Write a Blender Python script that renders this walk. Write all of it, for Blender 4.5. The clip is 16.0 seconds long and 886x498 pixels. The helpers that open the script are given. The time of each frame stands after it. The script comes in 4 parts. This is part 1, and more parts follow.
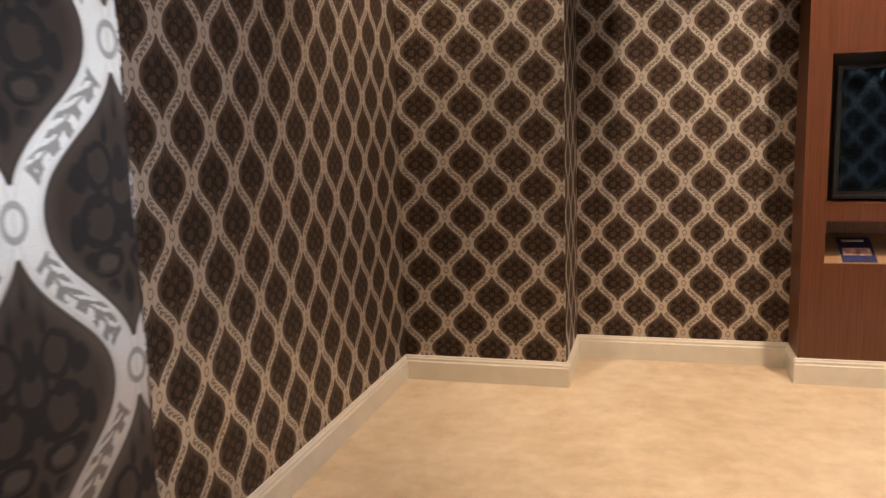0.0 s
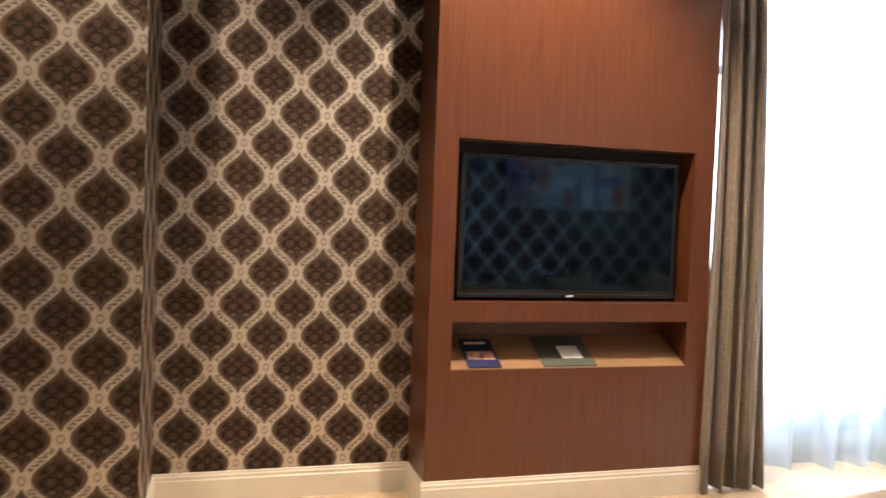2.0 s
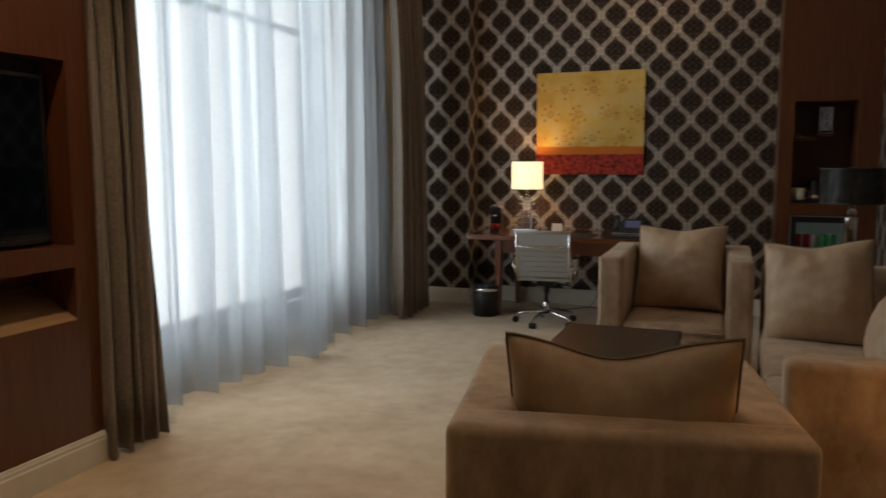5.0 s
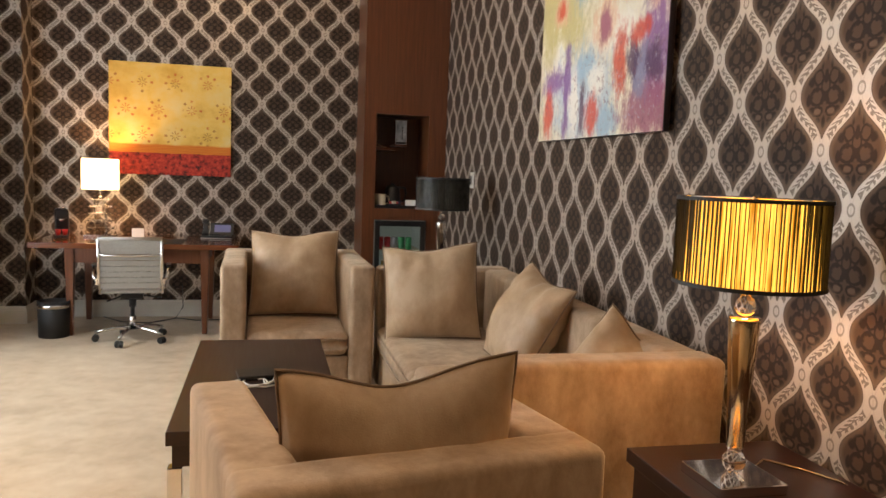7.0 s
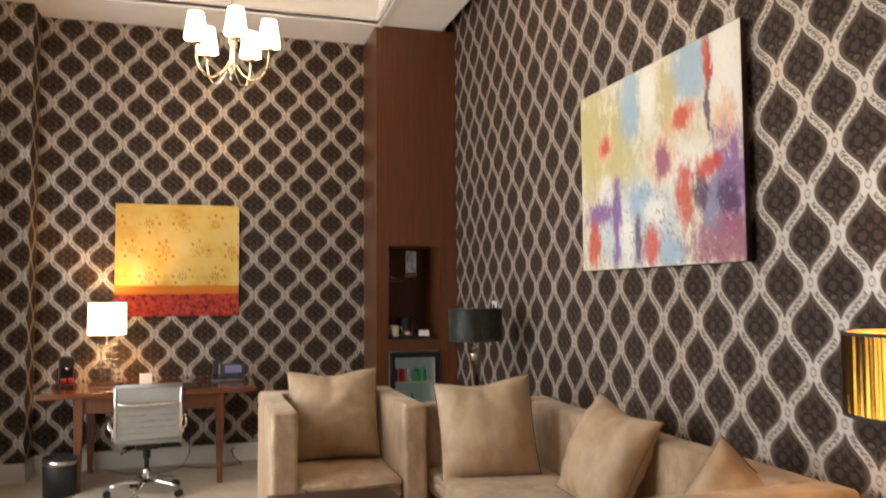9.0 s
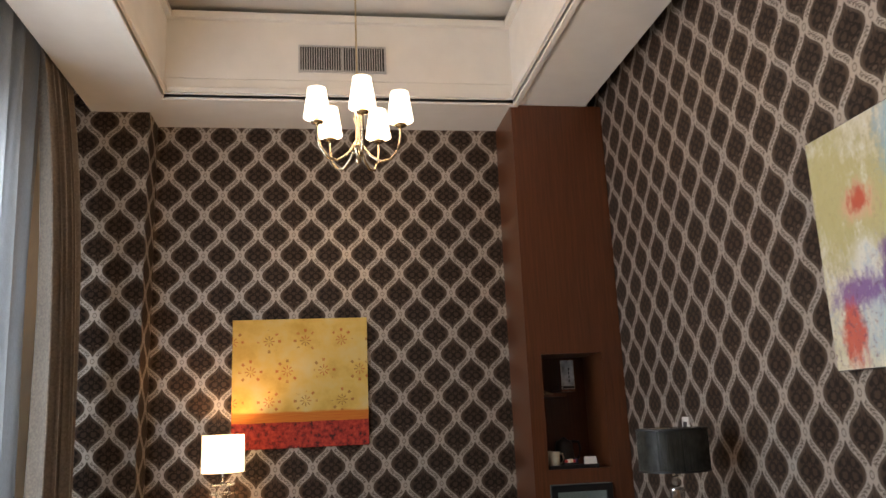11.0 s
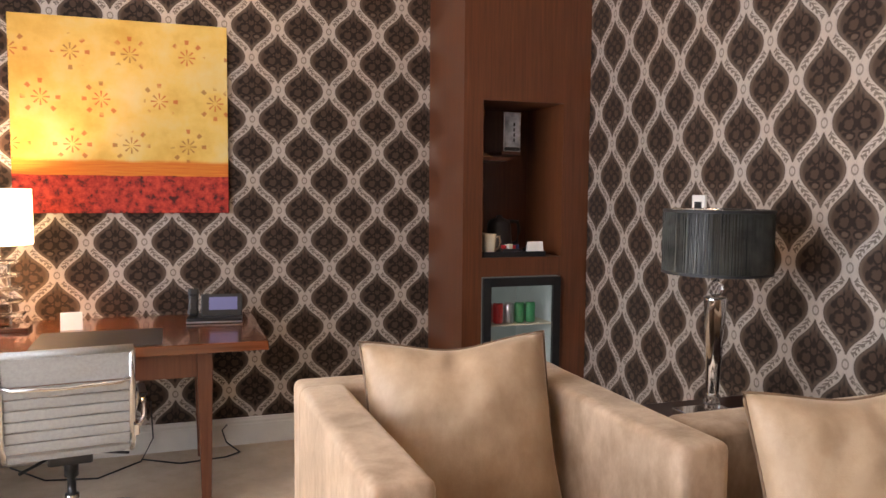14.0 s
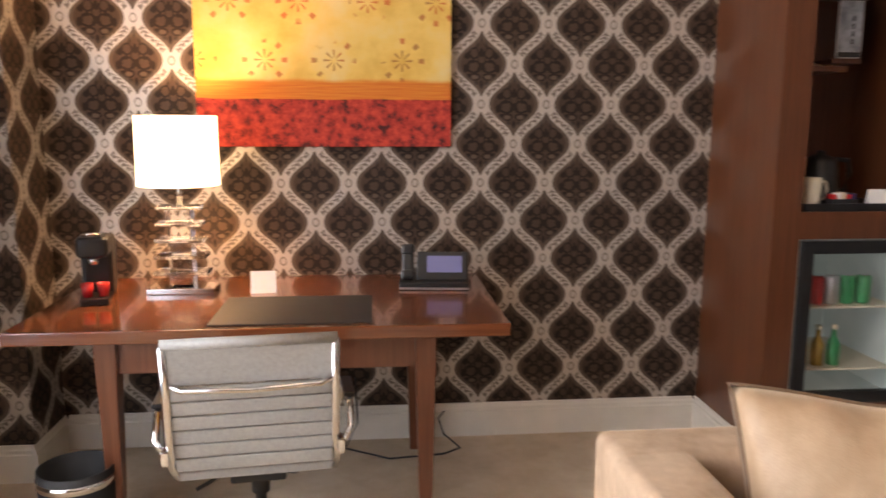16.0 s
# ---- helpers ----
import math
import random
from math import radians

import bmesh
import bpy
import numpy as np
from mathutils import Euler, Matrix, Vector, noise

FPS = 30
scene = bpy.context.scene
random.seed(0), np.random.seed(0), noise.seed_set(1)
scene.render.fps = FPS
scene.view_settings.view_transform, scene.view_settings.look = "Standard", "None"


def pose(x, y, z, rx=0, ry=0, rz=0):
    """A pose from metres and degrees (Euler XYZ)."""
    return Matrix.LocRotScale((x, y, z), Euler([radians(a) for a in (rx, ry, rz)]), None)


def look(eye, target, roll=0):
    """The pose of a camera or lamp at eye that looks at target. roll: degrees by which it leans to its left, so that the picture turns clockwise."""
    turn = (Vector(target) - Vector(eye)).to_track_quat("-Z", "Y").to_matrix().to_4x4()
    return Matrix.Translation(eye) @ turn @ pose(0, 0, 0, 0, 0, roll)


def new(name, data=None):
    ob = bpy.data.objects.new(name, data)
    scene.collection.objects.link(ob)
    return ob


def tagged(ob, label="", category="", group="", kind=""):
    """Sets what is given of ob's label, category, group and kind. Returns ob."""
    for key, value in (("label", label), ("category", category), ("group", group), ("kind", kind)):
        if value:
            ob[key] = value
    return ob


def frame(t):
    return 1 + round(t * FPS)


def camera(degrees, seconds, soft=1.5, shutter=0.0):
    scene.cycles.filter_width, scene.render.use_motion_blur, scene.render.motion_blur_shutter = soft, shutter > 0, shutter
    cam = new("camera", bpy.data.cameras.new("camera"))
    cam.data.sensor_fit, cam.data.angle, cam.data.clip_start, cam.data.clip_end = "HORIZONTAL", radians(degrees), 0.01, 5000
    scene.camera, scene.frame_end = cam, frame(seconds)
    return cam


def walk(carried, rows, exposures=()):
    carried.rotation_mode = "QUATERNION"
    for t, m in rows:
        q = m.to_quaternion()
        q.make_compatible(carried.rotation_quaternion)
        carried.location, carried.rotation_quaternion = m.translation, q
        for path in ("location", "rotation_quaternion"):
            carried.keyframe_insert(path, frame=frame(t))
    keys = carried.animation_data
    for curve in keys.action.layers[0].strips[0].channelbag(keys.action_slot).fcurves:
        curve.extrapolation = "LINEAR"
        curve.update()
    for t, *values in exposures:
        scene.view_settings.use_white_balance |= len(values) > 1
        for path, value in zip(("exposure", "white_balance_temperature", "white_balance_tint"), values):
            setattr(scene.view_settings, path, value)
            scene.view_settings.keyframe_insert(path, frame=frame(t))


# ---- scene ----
cam = camera(59.6, 16.0, shutter=0.3)
PATH = [
    (0, (2.076, -7.528, 1.553), (0.17, -8.058, 1.258), -1.7),
    (0.5, (1.765, -7.521, 1.534), (-0.149, -8.019, 1.237), -0.5),
    (1, (1.438, -7.687, 1.573), (-0.546, -7.71, 1.32), 0.9),
    (1.5, (1.215, -7.711, 1.541), (-0.752, -7.444, 1.298), 1.1),
    (2, (0.982, -7.728, 1.521), (-0.939, -7.178, 1.441), 2.1),
    (2.5, (0.804, -7.832, 1.506), (-0.969, -6.918, 1.356), 1.7),
    (3, (0.7, -7.931, 1.497), (-0.899, -6.747, 1.287), -1.0),
    (3.5, (0.581, -7.951, 1.49), (-0.915, -6.639, 1.283), 0.3),
    (4, (0.416, -7.901, 1.48), (-0.885, -6.394, 1.288), -0.5),
    (4.5, (0.242, -7.911, 1.47), (-0.787, -6.21, 1.252), 0.3),
    (5, (0.074, -7.938, 1.466), (-0.634, -6.081, 1.246), -0.1),
    (5.2, (0.019, -7.903, 1.445), (-0.547, -5.997, 1.234), 0.8),
    (7.3, (-0.588, -7.731, 1.471), (-0.067, -5.81, 1.273), 1.1),
    (7.5, (-0.669, -7.794, 1.472), (-0.122, -5.879, 1.288), 0.6),
    (8, (-0.852, -7.848, 1.513), (-0.273, -5.935, 1.425), 1.5),
    (8.5, (-1.002, -7.716, 1.54), (-0.378, -5.816, 1.55), 0.2),
    (9, (-1.08, -7.565, 1.548), (-0.503, -5.654, 1.661), -0.4),
    (9.2, (-1.095, -7.453, 1.541), (-0.549, -5.542, 1.763), -1.3),
    (11.3, (-1.146, -6.278, 1.565), (-0.86, -4.343, 1.986), -2.4),
    (11.5, (-1.235, -6.14, 1.59), (-0.934, -4.188, 1.906), -2.2),
    (12, (-1.235, -5.85, 1.539), (-0.928, -3.878, 1.674), -1.7),
    (12.5, (-1.172, -5.516, 1.525), (-0.854, -3.541, 1.538), -1.4),
    (13, (-1.137, -5.241, 1.505), (-0.756, -3.284, 1.344), -0.6),
    (13.5, (-1.191, -4.873, 1.509), (-0.558, -2.983, 1.354), 0.7),
    (14, (-1.108, -4.566, 1.498), (-0.453, -2.683, 1.343), 0.5),
    (14.5, (-1.061, -4.304, 1.478), (-0.48, -2.402, 1.265), 0.8),
    (15, (-1.178, -3.976, 1.489), (-0.499, -2.111, 1.247), 0.4),
    (15.5, (-1.188, -3.709, 1.474), (-0.668, -1.806, 1.148), -0.0),
    (16, (-1.175, -3.448, 1.456), (-0.987, -1.483, 1.134), 0.2),
]
EXPOSURES = [(0, 0.2, 6100, 14), (1.5, 0.3, 6100, 13), (2.0, 0.5, 6000, 11), (2.5, -0.15, 6000, 10), (3.0, -1.15, 6200, 10), (3.5, -1.5, 6400, 10), (4.5, -1.95, 6800, 12), (5.2, -1.75, 7100, 12),
             (7.3, -0.28, 7300, 16), (9.2, -0.25, 7300, 16), (11.3, -0.9, 6800, 16), (12.0, -0.35, 6800, 19), (12.5, 0.0, 6900, 21), (13.5, 0.05, 6900, 23), (16.0, 0.0, 7200, 24)]
walk(cam, [(t, look(eye, target, roll)) for t, eye, target, roll in PATH], EXPOSURES)

# ---- light ----
world = bpy.data.worlds.new("world")
scene.world = world
world.use_nodes = True
wn, wl = world.node_tree.nodes, world.node_tree.links
sky = wn.new("ShaderNodeTexSky")
sky.sky_type = "NISHITA"
sky.sun_disc = False
sky.sun_elevation, sky.sun_rotation = radians(40), radians(250)
wl.new(sky.outputs[0], wn["Background"].inputs[0])
wn["Background"].inputs[1].default_value = 0.1


def lamp(name, kind, energy, color, m, size=0.1, size_y=None, spot=None):
    data = bpy.data.lights.new(name, kind)
    data.energy, data.color = energy, color
    if kind == "AREA":
        data.shape, data.size, data.size_y = "RECTANGLE", size, size_y or size
    elif kind in ("POINT", "SPOT"):
        data.shadow_soft_size = size
    if spot:
        data.spot_size, data.spot_blend = radians(spot), 0.6
    ob = new(name, data)
    ob.matrix_world = m
    return ob


sun = bpy.data.lights.new("sun", "SUN")
sun.energy, sun.angle, sun.color = 1.0, radians(12), (1, 0.95, 0.88)
new("sun", sun).matrix_world = look((-8, -6, 7), (-3, -3, 1))
DAY = (0.84, 0.94, 1.0)
WARM = (1.0, 0.62, 0.30)
WINDOW_W, DESK_W, SIDE_W, SHADE_W, DOWN_W = 330, 36, 20, 7, 210
lamp("window_daylight", "AREA", WINDOW_W, DAY, look((-3.42, -3.25, 1.85), (0, -3.25, 1.85)), 3.1, 2.9)
lamp("desk_lamp_bulb", "POINT", DESK_W, WARM, pose(-1.92, -0.32, 1.36), 0.04)
lamp("side_lamp_bulb", "POINT", SIDE_W, WARM, pose(0.79, -5.9, 1.31), 0.04)
# unseen lamps: first and fourth make the wall washes, the rest are added fill
DOWN_AND_FILL = ((-1.75, -8.35, 1.2, -2.5), (0.0, -8.2, 0.12, 0.0), (2.3, -7.45, 0.07, 2.3), (-1.9, -6.25, 2.1, -2.5), (0.0, -7.1, 0.4, 0.0), (-0.9, -5.0, 0.25, -0.9))
for x, y, share, aim in DOWN_AND_FILL:
    lamp("downlight_or_fill_bulb", "SPOT", DOWN_W * share, (1, 0.76, 0.50), look((x, y, 4.02), (aim, y + 0.05, 1.0)), 0.05, spot=84)

# ---- materials ----


class Net:
    """Short hand for shader nodes."""

    def __init__(self, name):
        self.mat = bpy.data.materials.new(name)
        self.mat.use_nodes = True
        self.n, self.l = self.mat.node_tree.nodes, self.mat.node_tree.links
        self.bsdf = self.n["Principled BSDF"]
        self.out = self.n["Material Output"]

    def put(self, sock, v):
        if isinstance(v, bpy.types.NodeSocket):
            self.l.new(v, sock)
        elif v is not None:
            sock.default_value = v

    def math(self, op, a, b=None, c=None):
        nd = self.n.new("ShaderNodeMath")
        nd.operation = op
        for i, v in enumerate((a, b, c)):
            self.put(nd.inputs[i], v)
        return nd.outputs[0]

    def pos(self):
        return self.n.new("ShaderNodeNewGeometry").outputs["Position"]

    def obj(self):
        return self.n.new("ShaderNodeTexCoord").outputs["Object"]

    def sep(self, v):
        nd = self.n.new("ShaderNodeSeparateXYZ")
        self.put(nd.inputs[0], v)
        return nd.outputs

    def comb(self, x, y, z):
        nd = self.n.new("ShaderNodeCombineXYZ")
        for i, v in enumerate((x, y, z)):
            self.put(nd.inputs[i], v)
        return nd.outputs[0]

    def scale(self, v, s):
        nd = self.n.new("ShaderNodeMapping")
        self.put(nd.inputs[0], v)
        nd.inputs["Scale"].default_value = s
        return nd.outputs[0]

    def noise(self, v, scale, detail=3.0, rough=0.55):
        nd = self.n.new("ShaderNodeTexNoise")
        self.put(nd.inputs["Vector"], v)
        nd.inputs["Scale"].default_value, nd.inputs["Detail"].default_value, nd.inputs["Roughness"].default_value = scale, detail, rough
        return nd.outputs[0]

    def ramp(self, v, stops):
        nd = self.n.new("ShaderNodeValToRGB")
        self.put(nd.inputs[0], v)
        el = nd.color_ramp.elements
        while len(el) < len(stops):
            el.new(0.5)
        for e, (p, c) in zip(el, stops):
            e.position, e.color = p, (*c, 1)
        return nd.outputs[0]

    def smooth(self, v, a, b):
        nd = self.n.new("ShaderNodeMapRange")
        nd.interpolation_type = "SMOOTHSTEP"
        self.put(nd.inputs[0], v)
        nd.inputs[1].default_value, nd.inputs[2].default_value = a, b
        return nd.outputs[0]

    def mix(self, f, a, b, mode="MIX"):
        nd = self.n.new("ShaderNodeMix")
        nd.data_type, nd.blend_type = "RGBA", mode
        self.put(nd.inputs[0], f)
        for i, v in ((6, a), (7, b)):
            self.put(nd.inputs[i], (*v, 1) if isinstance(v, tuple) else v)
        return nd.outputs[2]

    def bump(self, h, strength, dist=0.01):
        nd = self.n.new("ShaderNodeBump")
        self.put(nd.inputs["Height"], h)
        nd.inputs["Strength"].default_value, nd.inputs["Distance"].default_value = strength, dist
        self.l.new(nd.outputs[0], self.bsdf.inputs["Normal"])

    def set(self, color=None, rough=None, metal=None, **more):
        b = self.bsdf
        self.put(b.inputs["Base Color"], (*color, 1) if isinstance(color, tuple) else color)
        self.put(b.inputs["Roughness"], rough)
        self.put(b.inputs["Metallic"], metal)
        for k, v in more.items():
            self.put(b.inputs[k.replace("_", " ")], v)
        return self.mat




def wallpaper(name, along, PU, PV, u0, v0):
    """Ogee wallpaper: silver scrolled bands with ringed knots round damask medallions."""
    t = Net(name)
    m = t.math
    p = t.sep(t.pos())
    s, z = p[along], p[2]
    u = m("ABSOLUTE", m("SUBTRACT", m("FLOORED_MODULO", m("SUBTRACT", s, u0 - PU / 2), PU), PU / 2))
    zz = m("SUBTRACT", z, v0)
    ang = m("MULTIPLY", zz, 2 * math.pi / PV)
    c = m("MULTIPLY", m("SUBTRACT", 1, m("COSINE", ang)), 0.5)
    cc = m("MULTIPLY", m("MULTIPLY", c, c), m("SUBTRACT", 3, m("MULTIPLY", c, 2)))
    gap = 0.0165
    span = PU / 2 - 2 * gap
    curve = m("ADD", gap, m("MULTIPLY", m("ADD", m("MULTIPLY", c, 0.75), m("MULTIPLY", cc, 0.25)), span))
    gain = m("ADD", 0.75, m("MULTIPLY", m("MULTIPLY", c, m("SUBTRACT", 1, c)), 0.25 * 6))
    slope = m("MULTIPLY", m("MULTIPLY", m("SINE", ang), gain), span * math.pi / PV)
    length = m("SQRT", m("ADD", 1, m("MULTIPLY", slope, slope)))
    side = m("DIVIDE", m("SUBTRACT", u, curve), length)
    d = m("ABSOLUTE", side)
    w = m("SUBTRACT", m("FLOORED_MODULO", m("ADD", zz, PV / 2), PV), PV / 2)
    w2 = m("SUBTRACT", m("FLOORED_MODULO", zz, PV), PV / 2)
    uh = m("SUBTRACT", PU / 2, u)

    def knot_radius(ku, kw):
        return m("SQRT", m("ADD", m("POWER", ku, 2.0), m("POWER", m("MULTIPLY", kw, 0.8), 2.0)))

    r = m("MINIMUM", knot_radius(u, w), knot_radius(uh, w2))
    # medallion coordinates, mirrored in each cell
    inA = m("GREATER_THAN", side, 0.0)
    lx = m("ADD", m("MULTIPLY", inA, uh), m("MULTIPLY", m("SUBTRACT", 1, inA), u))
    lz = m("ADD", m("MULTIPLY", inA, w), m("MULTIPLY", m("SUBTRACT", 1, inA), w2))
    local = t.comb(lx, lz, 0.37)
    wide = 0.0195
    band = m("SUBTRACT", 1, t.smooth(d, wide - 0.002, wide + 0.002))
    band = m("MAXIMUM", band, m("SUBTRACT", 1, t.smooth(r, 0.026, 0.029)))
    line = m("MULTIPLY", t.smooth(d, wide - 0.0065, wide - 0.005), m("SUBTRACT", 1, t.smooth(d, wide - 0.004, wide - 0.0025)))
    # leafy sprig along the middle of each band, curled at both ends
    run = m("DIVIDE", m("FLOORED_MODULO", zz, PV / 2), PV / 2)
    fray = t.noise(t.comb(u, zz, 0.2), 120, 1.0, 0.5)
    sway = m("MULTIPLY", m("SINE", m("MULTIPLY", run, 6 * math.pi)), 0.0028)
    off = m("ABSOLUTE", m("SUBTRACT", side, sway))
    barb = m("COSINE", m("ADD", m("MULTIPLY", run, 20 * math.pi), m("MULTIPLY", off, 330)))
    barb = m("ADD", barb, m("MULTIPLY", m("SUBTRACT", fray, 0.5), 4.0))
    leaf = m("MULTIPLY", t.smooth(barb, -0.25, 0.1), m("SUBTRACT", 1, t.smooth(off, 0.0105, 0.013)))
    leaf = m("MAXIMUM", leaf, m("SUBTRACT", 1, t.smooth(off, 0.0012, 0.0024)))
    leaf = m("MULTIPLY", leaf, t.smooth(r, 0.040, 0.046))
    curl = m("MULTIPLY", t.smooth(m("ABSOLUTE", m("SUBTRACT", r, 0.045)), 0.0045, 0.002), m("SUBTRACT", 1, t.smooth(d, 0.009, 0.012)))
    leaf = m("MAXIMUM", leaf, curl)
    ring = m("MULTIPLY", t.smooth(r, 0.0095, 0.0115), m("SUBTRACT", 1, t.smooth(r, 0.0155, 0.0175)))
    halo = m("SUBTRACT", 1, t.smooth(d, wide, wide + 0.026))
    rim = m("MULTIPLY", t.smooth(d, wide, wide + 0.0015), m("SUBTRACT", 1, t.smooth(d, wide + 0.003, wide + 0.005)))

    # damask medallion of scrolls, buds and a crown, mirrored about its axis
    jitter = m("MULTIPLY", m("SUBTRACT", t.noise(local, 45, 2.0, 0.5), 0.5), 0.8)

    def reach(cx, cz, rx, rz):
        a = m("POWER", m("DIVIDE", m("SUBTRACT", lx, cx), rx), 2.0)
        b = m("POWER", m("DIVIDE", m("SUBTRACT", lz, cz), rz), 2.0)
        return m("ADD", m("SQRT", m("ADD", a, b)), jitter)

    figure = 0.0
    for cx, cz, rx, rz in ((0.062, 0.034, 0.017, 0.016), (0.0, 0.050, 0.010, 0.022), (0.020, 0.088, 0.006, 0.024), (0.0, -0.012, 0.014, 0.016), (0.072, -0.020, 0.011, 0.020),
                           (0.056, -0.052, 0.014, 0.012), (0.0, -0.088, 0.009, 0.020), (0.026, -0.084, 0.014, 0.010), (0.036, 0.010, 0.009, 0.009), (0.0, 0.112, 0.005, 0.02)):
        figure = m("MAXIMUM", figure, m("SUBTRACT", 1, t.smooth(reach(cx, cz, rx, rz), 0.75, 1.1)))
    for cx, cz, rx, rz in ((0.034, 0.046, 0.022, 0.024), (0.034, -0.012, 0.030, 0.028), (0.032, -0.056, 0.024, 0.016), (0.0, 0.018, 0.020, 0.024)):
        scroll = m("ABSOLUTE", m("SUBTRACT", reach(cx, cz, rx, rz), 0.9))
        figure = m("MAXIMUM", figure, m("SUBTRACT", 1, t.smooth(scroll, 0.12, 0.26)))
    bead = m("SUBTRACT", 1, t.smooth(reach(0.030, -0.056, 0.015, 0.008), 0.8, 1.1))
    weave = t.noise(t.scale(t.pos(), (40, 40, 300)), 3, 2)
    ground = t.mix(m("MULTIPLY", figure, 0.85), (0.074, 0.045, 0.031), (0.010, 0.006, 0.005))
    ground = t.mix(m("MULTIPLY", bead, 0.6), ground, (0.15, 0.11, 0.085))
    ground = t.mix(m("MULTIPLY", halo, 0.55), ground, (0.21, 0.165, 0.13))
    ground = t.mix(m("MULTIPLY", rim, 0.55), ground, (0.06, 0.042, 0.032))
    silver = t.mix(m("MULTIPLY", line, 0.25), (0.64, 0.575, 0.51), (0.22, 0.18, 0.15))
    silver = t.mix(m("MULTIPLY", leaf, 0.88), silver, (0.11, 0.085, 0.068))
    silver = t.mix(m("MULTIPLY", ring, 0.75), silver, (0.15, 0.12, 0.10))
    wear = t.noise(t.pos(), 0.9, 3)
    silver = t.mix(m("MULTIPLY", wear, 0.25), silver, (0.48, 0.42, 0.36))
    col = t.mix(band, ground, silver)
    col = t.mix(m("MULTIPLY", weave, 0.2), col, (0.03, 0.022, 0.016))
    t.bump(m("ADD", m("MULTIPLY", band, 0.6), m("MULTIPLY", weave, 0.5)), 0.25, 0.002)
    return t.set(col, m("SUBTRACT", 0.55, m("MULTIPLY", band, 0.17)), m("MULTIPLY", band, 0.5), Specular_IOR_Level=m("ADD", 0.2, m("MULTIPLY", band, 0.4)))


def wood(name, dark, light, axis=2, rough=0.32, coat=0.15):
    t = Net(name)
    sc = [22.0, 22.0, 22.0]
    sc[axis] = 0.9
    g = t.noise(t.scale(t.pos(), sc), 3.0, 5, 0.6)
    sc2 = [120.0, 120.0, 120.0]
    sc2[axis] = 3.0
    f = t.noise(t.scale(t.pos(), sc2), 2.0, 2, 0.5)
    v = t.math("ADD", t.math("MULTIPLY", g, 0.82), t.math("MULTIPLY", f, 0.18))
    col = t.ramp(v, ((0.25, dark), (0.75, light)))
    t.bump(f, 0.08, 0.001)
    return t.set(col, t.math("ADD", rough - 0.06, t.math("MULTIPLY", g, 0.12)), Coat_Weight=coat)


def velvet(name, c1, c2, rough=0.75, relief=2.0):
    """Brushed pile: broad streaks where the nap lies one way or the other, over a fine grain."""
    t = Net(name)
    big = t.noise(t.scale(t.pos(), (1, 1, 0.55)), 6.0, 6, 0.7)
    streak = t.noise(t.scale(t.pos(), (3, 3, 1.2)), 4.0, 3, 0.6)
    fine = t.noise(t.pos(), 260, 2)
    nap = t.math("ADD", t.math("MULTIPLY", big, 0.9), t.math("MULTIPLY", streak, 0.1))
    col = t.ramp(nap, ((0.36, c1), (0.64, c2)))
    t.bump(t.math("ADD", fine, t.math("MULTIPLY", t.noise(t.pos(), 22, 3), relief)), 0.22, 0.004)
    return t.set(col, t.math("ADD", rough - 0.1, t.math("MULTIPLY", big, 0.2)), 0.0, Sheen_Weight=0.55, Sheen_Roughness=0.4, Sheen_Tint=(0.95, 0.8, 0.6, 1))


def plain(name, color, rough=0.5, metal=0.0, grain=0.06, scale=30.0, **more):
    t = Net(name)
    g = t.noise(t.obj(), scale, 3)
    dark = tuple(c * (1 - grain * 2) for c in color)
    lite = tuple(min(1, c * (1 + grain)) for c in color)
    col = t.ramp(g, ((0.3, dark), (0.7, lite)))
    return t.set(col, t.math("ADD", rough - 0.04, t.math("MULTIPLY", g, 0.08)), metal, **more)


def glow(name, color, strength, base=(0.9, 0.85, 0.75)):
    t = Net(name)
    t.set(base, 0.7, 0.0)
    t.bsdf.inputs["Emission Color"].default_value = (*color, 1)
    t.bsdf.inputs["Emission Strength"].default_value = strength
    return t.mat


def carpet():
    t = Net("carpet")
    p = t.pos()
    big = t.noise(p, 1.6, 4, 0.6)
    mid = t.noise(p, 7.0, 4, 0.65)
    fine = t.noise(p, 300, 2)
    v = t.math("ADD", t.math("MULTIPLY", big, 0.5), t.math("MULTIPLY", mid, 0.5))
    col = t.ramp(v, ((0.36, (0.50, 0.37, 0.235)), (0.5, (0.62, 0.48, 0.325)), (0.64, (0.72, 0.59, 0.43))))
    col = t.mix(t.math("MULTIPLY", fine, 0.25), col, (0.38, 0.28, 0.18))
    t.bump(t.math("ADD", fine, mid), 0.5, 0.006)
    return t.set(col, 0.95, 0.0, Sheen_Weight=0.2)


def sheer_cloth():
    t = Net("sheer_voile")
    g = t.noise(t.scale(t.pos(), (300, 300, 20)), 2, 2)
    tr = t.n.new("ShaderNodeBsdfTranslucent")
    df = t.n.new("ShaderNodeBsdfDiffuse")
    tp = t.n.new("ShaderNodeBsdfTransparent")
    tr.inputs[0].default_value = (0.50, 0.55, 0.60, 1)
    df.inputs[0].default_value = (0.50, 0.53, 0.57, 1)
    a, b = t.n.new("ShaderNodeMixShader"), t.n.new("ShaderNodeMixShader")
    a.inputs[0].default_value = 0.35
    t.l.new(tr.outputs[0], a.inputs[1])
    t.l.new(df.outputs[0], a.inputs[2])
    t.put(b.inputs[0], t.math("ADD", 0.30, t.math("MULTIPLY", g, 0.3)))
    t.l.new(a.outputs[0], b.inputs[1])
    t.l.new(tp.outputs[0], b.inputs[2])
    t.l.new(b.outputs[0], t.out.inputs[0])
    return t.mat


